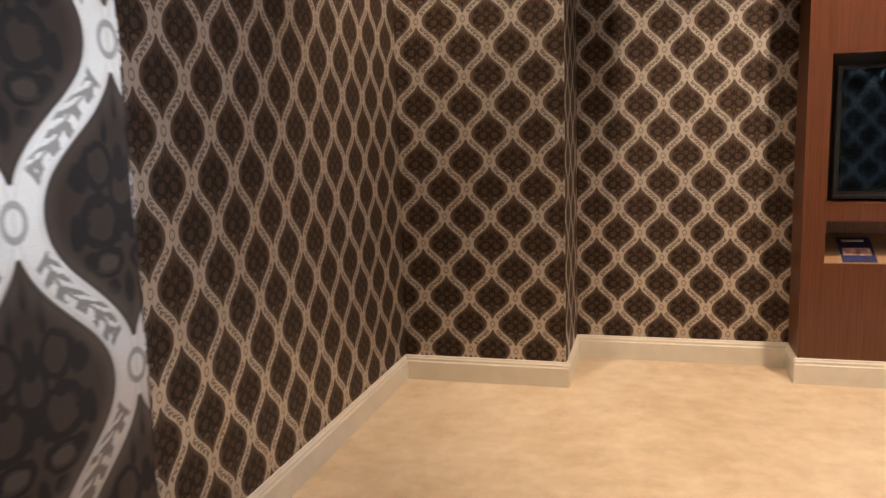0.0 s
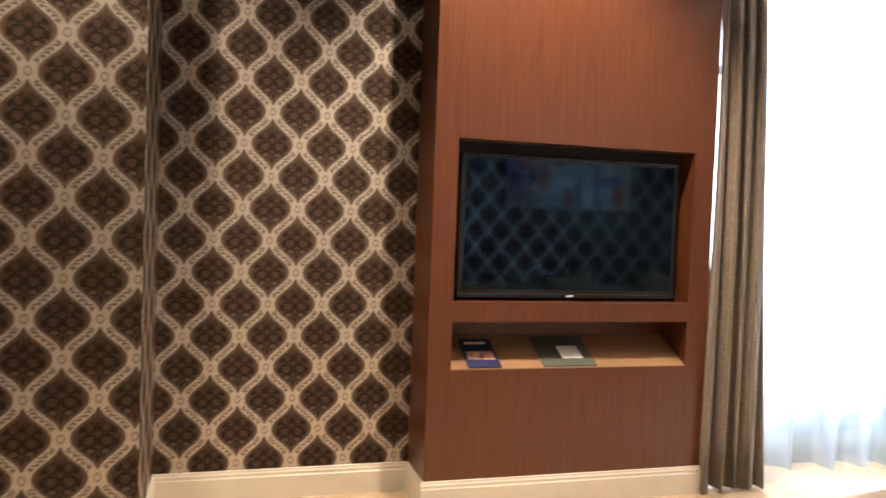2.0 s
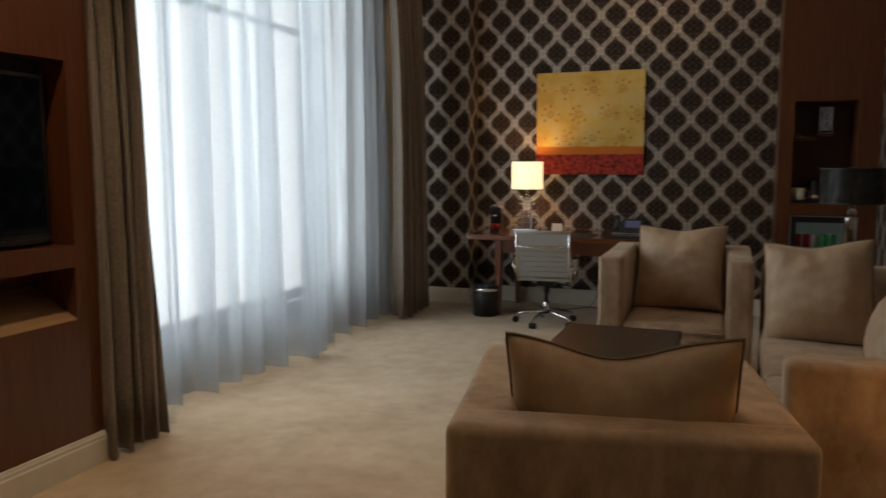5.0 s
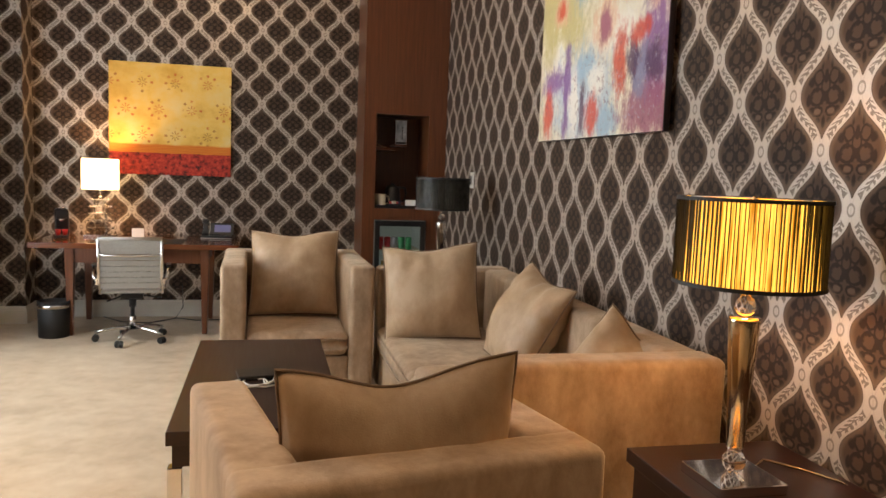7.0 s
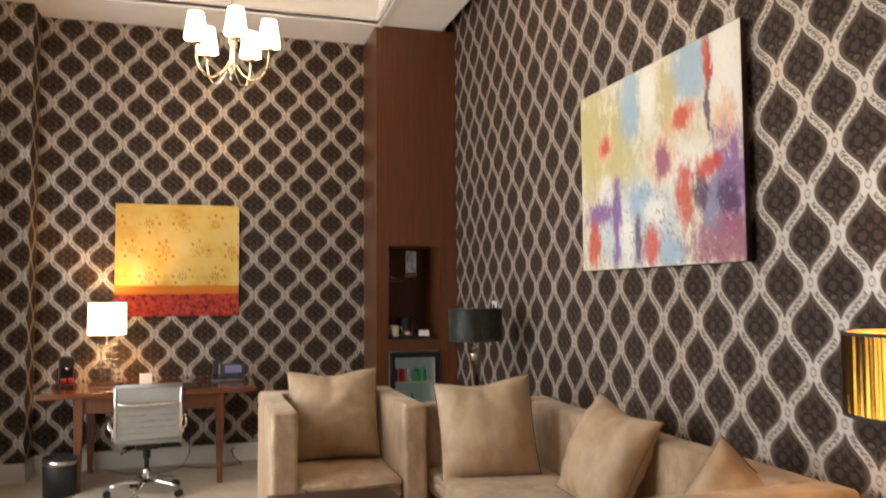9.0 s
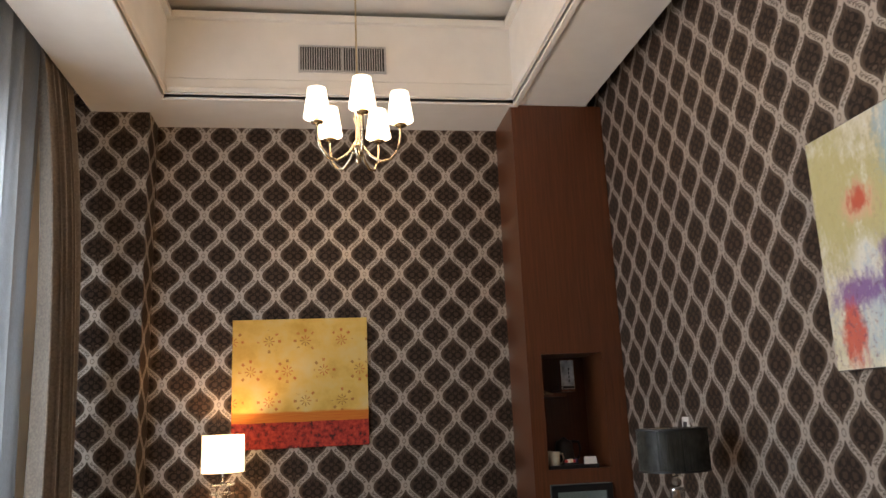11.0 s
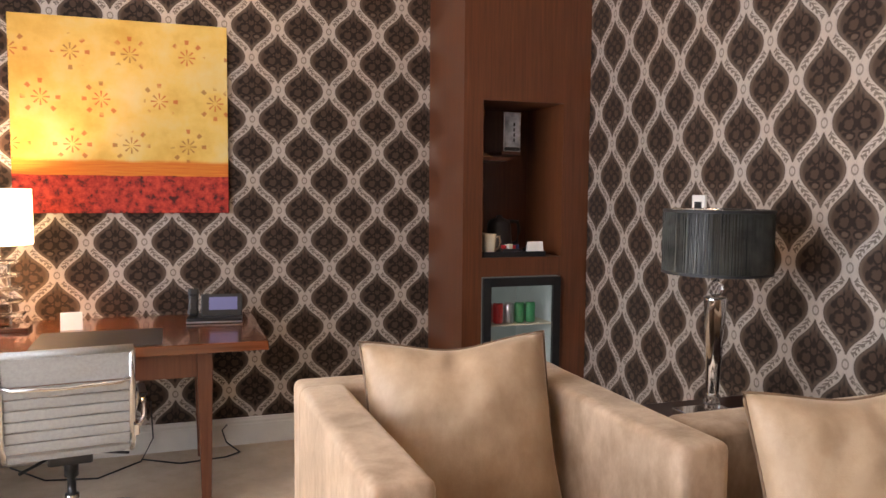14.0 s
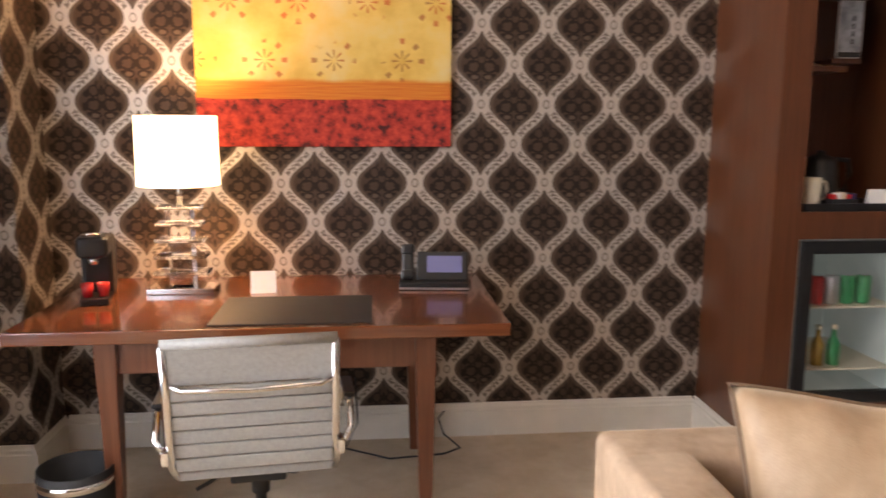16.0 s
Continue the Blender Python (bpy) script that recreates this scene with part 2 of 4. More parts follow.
def glass(name, rough=0.0, tint=(1, 1, 1)):
    t = Net(name)
    return t.set(tint, rough, 0.0, Transmission_Weight=1.0, IOR=1.45)


def lamp_shade(name, c1, c2, strength, freq):
    """Pleated silk on a drum, lit from inside when strength is above zero."""
    t = Net(name)
    p = t.sep(t.obj())
    ang = t.math("ARCTAN2", p[1], p[0])
    g = t.noise(t.comb(t.math("MULTIPLY", ang, freq), 0.0, t.math("MULTIPLY", p[2], 1.5)), 3.0, 3, 0.6)
    col = t.ramp(g, ((0.36, c1), (0.60, c2)))
    t.bump(g, 0.5, 0.004)
    t.set(col, 0.45, 0.0)
    if strength:
        t.l.new(col, t.bsdf.inputs["Emission Color"])
        t.bsdf.inputs["Emission Strength"].default_value = strength
    return t.mat


def sunset_canvas(x0, x1, z0, z1):
    """Batik hanging: yellow field with stamped flowers over an orange line and a dark red base."""
    t = Net("batik_canvas")
    m = t.math
    p = t.sep(t.pos())
    u = m("DIVIDE", m("SUBTRACT", p[0], x0), x1 - x0)
    v = m("DIVIDE", m("SUBTRACT", p[2], z0), z1 - z0)
    big = t.noise(t.pos(), 5, 4, 0.6)
    field = t.ramp(big, ((0.3, (0.62, 0.37, 0.07)), (0.5, (0.74, 0.50, 0.13)), (0.7, (0.72, 0.56, 0.24))))
    cell = 0.268
    row = m("FLOOR", m("DIVIDE", v, 0.235))
    uu = m("ADD", u, m("MULTIPLY", m("FLOORED_MODULO", row, 2.0), cell / 2))
    cu = m("MULTIPLY", m("SUBTRACT", m("FLOORED_MODULO", uu, cell), cell / 2), x1 - x0)
    cv = m("MULTIPLY", m("SUBTRACT", m("FLOORED_MODULO", v, 0.235), 0.12), z1 - z0)
    rr = m("SQRT", m("ADD", m("MULTIPLY", cu, cu), m("MULTIPLY", cv, cv)))
    an = m("ARCTAN2", cv, cu)
    petal = t.smooth(m("COSINE", m("MULTIPLY", an, 8.0)), 0.35, 0.75)
    inner = m("MULTIPLY", t.smooth(rr, 0.010, 0.014), m("SUBTRACT", 1, t.smooth(rr, 0.040, 0.048)))
    outer = m("MULTIPLY", t.smooth(rr, 0.068, 0.074), m("SUBTRACT", 1, t.smooth(rr, 0.092, 0.098)))
    outer = m("MULTIPLY", outer, t.smooth(t.noise(t.pos(), 9, 1), 0.47, 0.55))
    flower = m("MULTIPLY", petal, m("MAXIMUM", inner, outer))
    flower = m("MULTIPLY", flower, m("SUBTRACT", 1, t.smooth(v, 0.93, 0.95)))
    fcol = t.mix(t.smooth(t.noise(t.pos(), 6, 1), 0.45, 0.6), (0.52, 0.08, 0.02), (0.30, 0.11, 0.03))
    field = t.mix(m("MULTIPLY", flower, 0.75), field, fcol)
    red = t.ramp(t.noise(t.pos(), 24, 4, 0.7), ((0.36, (0.07, 0.010, 0.010)), (0.48, (0.38, 0.028, 0.018)), (0.64, (0.60, 0.065, 0.035))))
    edge = m("ADD", v, m("MULTIPLY", m("SUBTRACT", big, 0.5), 0.02))
    orange = t.mix(t.noise(t.scale(t.pos(), (4, 1, 90)), 1.5, 2), (0.75, 0.30, 0.03), (0.52, 0.07, 0.01))
    col = t.mix(t.smooth(edge, 0.195, 0.2), red, orange)
    col = t.mix(t.smooth(edge, 0.262, 0.285), col, field)
    t.bump(t.noise(t.pos(), 500, 1), 0.15, 0.001)
    return t.set(col, 0.8)


def abstract_canvas(y0, y1, z0, z1):
    """Loose abstract of poppies: cream and pale blue above, violet, white and red below."""
    t = Net("abstract_canvas")
    m = t.math
    p = t.sep(t.pos())
    n1 = t.noise(t.pos(), 3.5, 5, 0.7)
    n2 = t.noise(t.scale(t.pos(), (1, 2.2, 1)), 5.0, 5, 0.7)
    n3 = t.noise(t.scale(t.pos(), (1, 1.4, 0.8)), 15, 5, 0.75)
    u = m("ADD", m("DIVIDE", m("SUBTRACT", y1, p[1]), y1 - y0), m("MULTIPLY", m("SUBTRACT", n2, 0.5), 0.10))
    v = m("ADD", m("DIVIDE", m("SUBTRACT", p[2], z0), z1 - z0), m("MULTIPLY", m("SUBTRACT", n1, 0.5), 0.12))
    col = t.ramp(n3, ((0.33, (0.60, 0.52, 0.34)), (0.5, (0.76, 0.69, 0.50)), (0.68, (0.86, 0.82, 0.72))))
    gold, blue, pale, grey, white = (0.60, 0.52, 0.22), (0.34, 0.52, 0.63), (0.52, 0.63, 0.70), (0.26, 0.28, 0.42), (0.90, 0.87, 0.78)
    violet, plum, rose, red, peach = (0.24, 0.09, 0.33), (0.09, 0.035, 0.10), (0.34, 0.09, 0.17), (0.66, 0.07, 0.03), (0.80, 0.50, 0.32)
    blobs = (((0.08, 0.72, 0.16, 0.34), gold), ((0.28, 0.60, 0.16, 0.30), gold), ((0.39, 0.86, 0.08, 0.26), blue), ((0.51, 0.88, 0.05, 0.22), white), ((0.75, 0.88, 0.13, 0.20), blue),
             ((0.62, 0.80, 0.06, 0.18), gold), ((0.94, 0.80, 0.09, 0.32), white), ((0.92, 0.58, 0.06, 0.16), peach), ((0.68, 0.46, 0.22, 0.12), white), ((0.20, 0.42, 0.07, 0.12), white),
             ((0.40, 0.20, 0.34, 0.26), pale), ((0.45, 0.34, 0.09, 0.10), blue), ((0.28, 0.24, 0.035, 0.30), violet), ((0.15, 0.30, 0.13, 0.08), violet), ((0.35, 0.18, 0.05, 0.20), white),
             ((0.53, 0.27, 0.08, 0.09), white), ((0.62, 0.06, 0.12, 0.10), blue), ((0.10, 0.14, 0.055, 0.16), red), ((0.43, 0.14, 0.035, 0.13), plum), ((0.51, 0.10, 0.06, 0.12), red),
             ((0.93, 0.34, 0.13, 0.26), violet), ((0.90, 0.10, 0.20, 0.14), rose), ((0.85, 0.27, 0.06, 0.14), grey), ((0.79, 0.33, 0.05, 0.10), plum), ((0.93, 0.28, 0.06, 0.08), plum),
             ((0.71, 0.32, 0.05, 0.20), red), ((0.84, 0.43, 0.08, 0.06), red), ((0.20, 0.67, 0.08, 0.09), peach), ((0.20, 0.68, 0.045, 0.06), red), ((0.585, 0.52, 0.10, 0.13), peach),
             ((0.585, 0.51, 0.055, 0.09), rose), ((0.71, 0.68, 0.10, 0.09), peach), ((0.71, 0.68, 0.055, 0.06), red), ((0.845, 0.78, 0.012, 0.30), plum), ((0.835, 0.88, 0.025, 0.13), red))
    for (bu, bv, ru, rv), paint in blobs:
        du, dv = m("DIVIDE", m("SUBTRACT", u, bu), ru), m("DIVIDE", m("SUBTRACT", v, bv), rv)
        rr = m("ADD", m("SQRT", m("ADD", m("MULTIPLY", du, du), m("MULTIPLY", dv, dv))), m("MULTIPLY", m("SUBTRACT", n3, 0.5), 1.9))
        col = t.mix(m("MULTIPLY", m("SUBTRACT", 1, t.smooth(rr, 0.45, 1.2)), 0.88), col, paint)
    low = m("SUBTRACT", 1, t.smooth(v, 0.25, 0.55))
    spatter = m("MULTIPLY", t.smooth(t.noise(t.pos(), 34, 4, 0.7), 0.54, 0.64), m("ADD", 0.1, m("MULTIPLY", low, 0.5)))
    col = t.mix(spatter, col, t.ramp(t.noise(t.pos(), 11, 2), ((0.42, (0.16, 0.04, 0.11)), (0.5, (0.30, 0.16, 0.14)), (0.60, (0.50, 0.52, 0.62)))))
    face = t.math("LESS_THAN", p[0], 1.1135)
    col = t.mix(face, (0.03, 0.022, 0.028), col)
    t.bump(n3, 0.6, 0.005)
    return t.set(col, 0.42)


M_WP_DESK = wallpaper("wallpaper_desk_wall", 0, 0.294, 0.347, 0.204, 0.150)
M_WP_PIER = wallpaper("wallpaper_back_pier", 1, 0.288, 0.335, 0.144, 0.042)
M_WP_REC = wallpaper("wallpaper_recess", 1, 0.282, 0.335, 0.126, 0.030)
M_WP_BACK = wallpaper("wallpaper_back_wall", 0, 0.276, 0.341, 0.006, 0.054)
M_WP_HALL = wallpaper("wallpaper_hall", 0, 0.300, 0.356, 0.006, 0.060)
M_WP_SOFA = wallpaper("wallpaper_sofa_wall", 1, 0.293, 0.348, 0.036, 0.012)
M_CARPET = carpet()
M_WHITE = plain("white_paint", (0.74, 0.70, 0.62), 0.4, grain=0.03, scale=8)
# sill and wall below: the shade there is put into this grey
M_SILL_SHADE = plain("shaded_sill_grey", (0.20, 0.20, 0.20), 0.6)
M_WP_SIDE = wallpaper("wallpaper_pier_side", 1, 0.294, 0.347, 0.06, 0.150)
M_WP_RET = wallpaper("wallpaper_recess_side", 0, 0.288, 0.335, 0.1, 0.042)
M_CEIL = plain("ceiling_plaster", (0.80, 0.78, 0.74), 0.8, grain=0.02, scale=5)
M_WOOD = wood("walnut_panel", (0.072, 0.021, 0.008), (0.155, 0.052, 0.021))
M_DESK = wood("cherry_desk", (0.10, 0.026, 0.010), (0.22, 0.07, 0.028), axis=0, rough=0.16, coat=0.5)
M_DESKLEG = wood("cherry_leg", (0.10, 0.028, 0.012), (0.20, 0.068, 0.03))
M_MAHOG = wood("dark_mahogany", (0.014, 0.005, 0.004), (0.036, 0.012, 0.008), axis=1, rough=0.33, coat=0.05)
M_VELVET = velvet("beige_velvet", (0.27, 0.175, 0.105), (0.54, 0.395, 0.275))
M_CUSHION = velvet("gold_beige_velvet", (0.38, 0.25, 0.145), (0.53, 0.38, 0.245), 0.5, 0.5)
M_PIPING = plain("brown_piping", (0.20, 0.125, 0.075), 0.7)
M_SHEER = sheer_cloth()
M_DRAPE = plain("taupe_drape", (0.23, 0.185, 0.145), 0.75, grain=0.15, scale=60, Sheen_Weight=0.3)
M_BLACK = plain("black_plastic", (0.012, 0.012, 0.013), 0.35)
M_BLACKMAT = plain("black_matt", (0.02, 0.02, 0.021), 0.6)
M_SCREEN = plain("dark_screen", (0.002, 0.003, 0.004), 0.05, grain=0.0, Specular_IOR_Level=0.42, Specular_Tint=(0.45, 0.75, 1, 1))
M_CHROME = plain("chrome", (0.80, 0.80, 0.80), 0.08, 1.0, grain=0.02)
M_BRASS = plain("champagne_metal", (0.72, 0.60, 0.42), 0.15, 1.0, grain=0.03)
M_SILVER = plain("silver_plastic", (0.55, 0.55, 0.56), 0.3, 0.8)
M_LEATHER = plain("grey_leather", (0.37, 0.365, 0.34), 0.45, grain=0.06, scale=80)
M_PAPER = plain("white_card", (0.80, 0.78, 0.74), 0.6, grain=0.02)
M_GLASS = glass("clear_glass")
M_ACRYL = glass("clear_acrylic", 0.03, (0.97, 0.98, 0.98))
M_OAK = wood("light_shelf", (0.28, 0.16, 0.08), (0.42, 0.26, 0.14), axis=1)
M_CREAM = plain("cream_ceramic", (0.72, 0.64, 0.48), 0.25, grain=0.02)
M_RED = plain("red_plastic", (0.55, 0.02, 0.02), 0.3)
M_GREEN = plain("green_can", (0.03, 0.28, 0.10), 0.3)
M_AMBER = plain("amber_bottle", (0.45, 0.26, 0.05), 0.2)
M_NAVY = plain("navy_brochure", (0.03, 0.035, 0.12), 0.3, grain=0.2)
M_FOLDER = plain("grey_green_folder", (0.10, 0.115, 0.10), 0.5, grain=0.1)
# faint glow put into the lining itself; the fridge holds no lamp
M_FRIDGE = glow("glowing_fridge_lining", (0.75, 0.95, 0.9), 0.06, (0.38, 0.42, 0.40))
M_PHONESCR = glow("phone_display", (0.35, 0.36, 0.7), 0.15, (0.1, 0.1, 0.2))
M_SHADE_DESK = glow("lit_white_shade", (1.0, 0.75, 0.43), 5.0)
M_SHADE_CH = glow("lit_glass_shade", (1.0, 0.82, 0.58), 7.0)
M_SHADE_GOLD = lamp_shade("lit_gold_silk", (0.30, 0.11, 0.006), (1.0, 0.54, 0.085), 2.7, 9.0)
M_SHADE_DARK = lamp_shade("dark_pleated_silk", (0.010, 0.016, 0.019), (0.11, 0.105, 0.08), 0.0, 9.0)
M_STRING = plain("dark_silk_string", (0.022, 0.020, 0.016), 0.45, grain=0.3)
# paler copy for the unlit lamp: satin highlights put into the colour
M_STRING_HIGHLIT = plain("highlit_silk_string", (0.085, 0.088, 0.080), 0.35, grain=0.4, scale=12)
M_LED = glow("downlight_lens", (1.0, 0.8, 0.55), 4.0)

# ---- mesh helpers ----


def box_bm(x0, x1, y0, y1, z0, z1, bevel=0.0, seg=2):
    bm = bmesh.new()
    bmesh.ops.create_cube(bm, size=1.0)
    for v in bm.verts:
        v.co = Vector(((x0 + x1) / 2 + v.co.x * (x1 - x0), (y0 + y1) / 2 + v.co.y * (y1 - y0), (z0 + z1) / 2 + v.co.z * (z1 - z0)))
    if bevel:
        bmesh.ops.bevel(bm, geom=bm.edges[:], offset=bevel, segments=seg, affect="EDGES", profile=0.6)
    return bm


def join_bm(*bms):
    """Joins meshes that are one part."""
    out = bmesh.new()
    for b in bms:
        me = bpy.data.meshes.new("tmp")
        b.to_mesh(me)
        b.free()
        out.from_mesh(me)
        bpy.data.meshes.remove(me)
    return out


def lathe_bm(profile, n=32, cx=0.0, cy=0.0):
    """Turns a profile of (radius, height) round the upright axis."""
    bm = bmesh.new()
    rings = []
    for r, z in profile:
        rings.append([bm.verts.new((cx + r * math.cos(2 * math.pi * k / n), cy + r * math.sin(2 * math.pi * k / n), z)) for k in range(n)] if r > 1e-6 else [bm.verts.new((cx, cy, z))])
    for a, b in zip(rings, rings[1:]):
        for k in range(n):
            q = [a[k % len(a)], a[(k + 1) % len(a)], b[(k + 1) % len(b)], b[k % len(b)]]
            q = list(dict.fromkeys(q))
            if len(q) > 2:
                bm.faces.new(q)
    bmesh.ops.recalc_face_normals(bm, faces=bm.faces[:])
    return bm


def tube_bm(points, r, n=8, closed=False):
    bm = bmesh.new()
    pts = [Vector(p) for p in points]
    rings = []
    for i, p in enumerate(pts):
        a = pts[i - 1] if i or closed else p
        b = pts[(i + 1) % len(pts)] if i < len(pts) - 1 or closed else p
        d = (b - a).normalized()
        up = Vector((0, 0, 1)) if abs(d.z) < 0.9 else Vector((1, 0, 0))
        s = d.cross(up).normalized()
        w = s.cross(d)
        rr = r[i] if isinstance(r, (list, tuple)) else r
        rings.append([bm.verts.new(p + rr * (s * math.cos(2 * math.pi * k / n) + w * math.sin(2 * math.pi * k / n))) for k in range(n)])
    pairs = list(zip(rings, rings[1:])) + ([(rings[-1], rings[0])] if closed else [])
    for a, b in pairs:
        for k in range(n):
            bm.faces.new((a[k], a[(k + 1) % n], b[(k + 1) % n], b[k]))
    if not closed:
        bm.faces.new(rings[0][::-1])
        bm.faces.new(rings[-1])
    bmesh.ops.recalc_face_normals(bm, faces=bm.faces[:])
    return bm


def taper_bm(x, y, w0, w1, z0, z1, bevel=0.003):
    """A square leg, w0 wide at the foot and w1 at the top."""
    bm = box_bm(-0.5, 0.5, -0.5, 0.5, 0, 1)
    for v in bm.verts:
        w = w1 if v.co.z > 0.5 else w0
        v.co = Vector((x + v.co.x * w, y + v.co.y * w, z0 + v.co.z * (z1 - z0)))
    bmesh.ops.bevel(bm, geom=bm.edges[:], offset=bevel, segments=1, affect="EDGES")
    return bm


def part(name, bm, material, parent=None, label="", smooth=False):
    me = bpy.data.meshes.new(name)
    if smooth:
        for f in bm.faces:
            f.smooth = True
    bm.to_mesh(me)
    bm.free()
    me.materials.append(material)
    ob = new(name, me)
    if parent:
        ob.parent = parent
    if label:
        tagged(ob, label)
    return ob


def thing(name, label, category, m=None, group=""):
    ob = new(name)
    ob.empty_display_size = 0.1
    if m:
        ob.matrix_world = m
    return tagged(ob, label, category, group)


def fixed(name, bm, material, label="", smooth=False):
    return tagged(part(name, bm, material, None, label, smooth), kind="structure")

# ---- structure ----
XR, XW = 1.16, -3.30      # sofa wall, window wall
YB = -9.07                # back wall
HC = 4.05                 # soffit
TOP = 4.85

fixed("floor", box_bm(-3.6, 3.6, -9.4, 0.3, -0.12, 0.0), M_CARPET, "beige mottled wall-to-wall carpet")
fixed("wall_desk", box_bm(-3.6, 1.31, 0.0, 0.15, 0, TOP), M_WP_DESK, "dark brown and silver ogee wallpaper")
fixed("wall_pier_window", box_bm(XW, -2.545, -0.325, -0.002, 0, TOP), M_WP_DESK)
fixed("wall_sofa", box_bm(XR, 1.31, -6.8, -0.003, 0, TOP), M_WP_SOFA, "dark brown and silver ogee wallpaper")
fixed("wall_hall_north", box_bm(1.313, 3.5, -6.8, -6.65, 0, TOP), M_WP_HALL)
fixed("wall_hall_end", box_bm(3.5, 3.65, -9.22, -6.65, 0, TOP), M_WP_SOFA)
fixed("wall_hall_south", box_bm(1.34, 3.497, -8.25, -8.09, 0, TOP), M_WP_HALL)
fixed("wall_hall_return", box_bm(1.343, 1.5, YB + 0.003, -8.253, 0, TOP), M_WP_SOFA)
fixed("wall_back", box_bm(-3.6, 3.497, YB - 0.15, YB, 0, TOP), M_WP_BACK)
fixed("wall_pier_back", box_bm(XW, -2.50, YB + 0.002, -8.045, 0, TOP), M_WP_PIER)
fixed("wall_recess", box_bm(XW, -3.165, -8.043, -6.69, 0, TOP), M_WP_REC)
fixed("wall_behind_unit", box_bm(-3.6, XW - 0.003, -9.07, -5.063, 0, TOP), M_WHITE)
fixed("wall_pier_window_side", box_bm(-2.545, -2.542, -0.325, -0.003, 0, TOP), M_WP_SIDE)
fixed("wall_pier_back_side", box_bm(-3.162, -2.50, -8.045, -8.042, 0, TOP), M_WP_RET)
fixed("wall_hall_south_end", box_bm(1.337, 1.34, -8.25, -8.09, 0, TOP), M_WP_SOFA)
# window wall with its opening
WY0, WY1, WZ0, WZ1 = -4.9, -1.6, 0.36, 3.35
# third piece, below the sill, carries its shade as colour
for k, (a, b, c, d) in enumerate(((-5.06, WY0, 0, TOP), (WY1, -0.003, 0, TOP), (WY0, WY1, 0, WZ0), (WY0, WY1, WZ1, TOP))):
    fixed("wall_window_%d" % (k + 1), box_bm(-3.55, XW - 0.004, a, b, c, d), M_SILL_SHADE if k == 2 else M_WHITE)
win = fixed("window_1", box_bm(-3.50, -3.27, WY0, WY1, WZ0 - 0.03, WZ0), M_SILL_SHADE, "tall window behind sheer curtains")
for y in (WY0 + 0.03, -3.8, -2.7, WY1 - 0.03):
    part("window_frame", box_bm(-3.47, -3.41, y - 0.03, y + 0.03, WZ0, WZ1, 0.004), M_SILVER, win)
for z in (WZ0 + 0.03, 2.55, WZ1 - 0.03):
    part("window_frame", box_bm(-3.468, -3.412, WY0, WY1, z - 0.03, z + 0.03, 0.004), M_SILVER, win)
for a, b in ((WY0 + 0.06, -3.83), (-3.77, -2.73), (-2.67, WY1 - 0.06)):
    g = part("pane", box_bm(-3.446, -3.440, a, b, WZ0 + 0.06, WZ1 - 0.06), M_GLASS, win)
    g.visible_shadow = False

fixed("backdrop", box_bm(-7.05, -7.0, -14.0, 6.0, -3.0, 9.0), glow("bright_overcast_sky", (0.86, 0.95, 1.0), 4.0, (0.6, 0.65, 0.7)), "bright overcast sky outside the window")


def skirting(x0, y0, x1, y1, nx, ny, name="baseboard"):
    """Moulded white skirting along a wall, proud to (nx, ny)."""
    prof = ((0.0, 0.0), (0.018, 0.0), (0.018, 0.118), (0.013, 0.124), (0.013, 0.138), (0.008, 0.146), (0.006, 0.156), (0.0, 0.158))
    bm = bmesh.new()
    ends = []
    for x, y in ((x0, y0), (x1, y1)):
        ends.append([bm.verts.new((x + nx * d, y + ny * d, z)) for d, z in prof])
    a, b = ends
    for k in range(len(prof)):
        bm.faces.new((a[k], a[(k + 1) % len(prof)], b[(k + 1) % len(prof)], b[k]))
    bm.faces.new(a)
    bm.faces.new(b[::-1])
    bmesh.ops.recalc_face_normals(bm, faces=bm.faces[:])
    return fixed(name, bm, M_WHITE, "white moulded baseboard")


S = 0.018
skirting(-2.545 + S, 0, 0.385 - S, 0, 0, -1)
skirting(-2.545, 0, -2.545, -0.325 - S, 1, 0)
skirting(-3.28, -0.325, -2.545, -0.325, 0, -1)
skirting(XR, -6.8, XR, -0.62, -1, 0)
skirting(0.385, 0, 0.385, -0.60 - S, -1, 0)
skirting(0.385, -0.60, XR - S, -0.60, 0, -1)
skirting(-2.50 + S, YB, 1.343 - S, YB, 0, 1)
skirting(-2.50, YB, -2.50, -8.045 + S, 1, 0)
skirting(-2.50, -8.045, -3.165 + S, -8.045, 0, 1)
skirting(-3.165, -8.045, -3.165, -6.70, 1, 0)
skirting(-3.165 + S, -6.70, -2.82, -6.70, 0, -1)
skirting(-2.82, -6.70 - S, -2.82, -5.06, 1, 0)
skirting(1.34, -8.25, 1.34, -8.09 + S, -1, 0)
skirting(1.34, -8.09, 3.49, -8.09, 0, 1)
skirting(XW, -5.0, XW, -0.36, 1, 0)

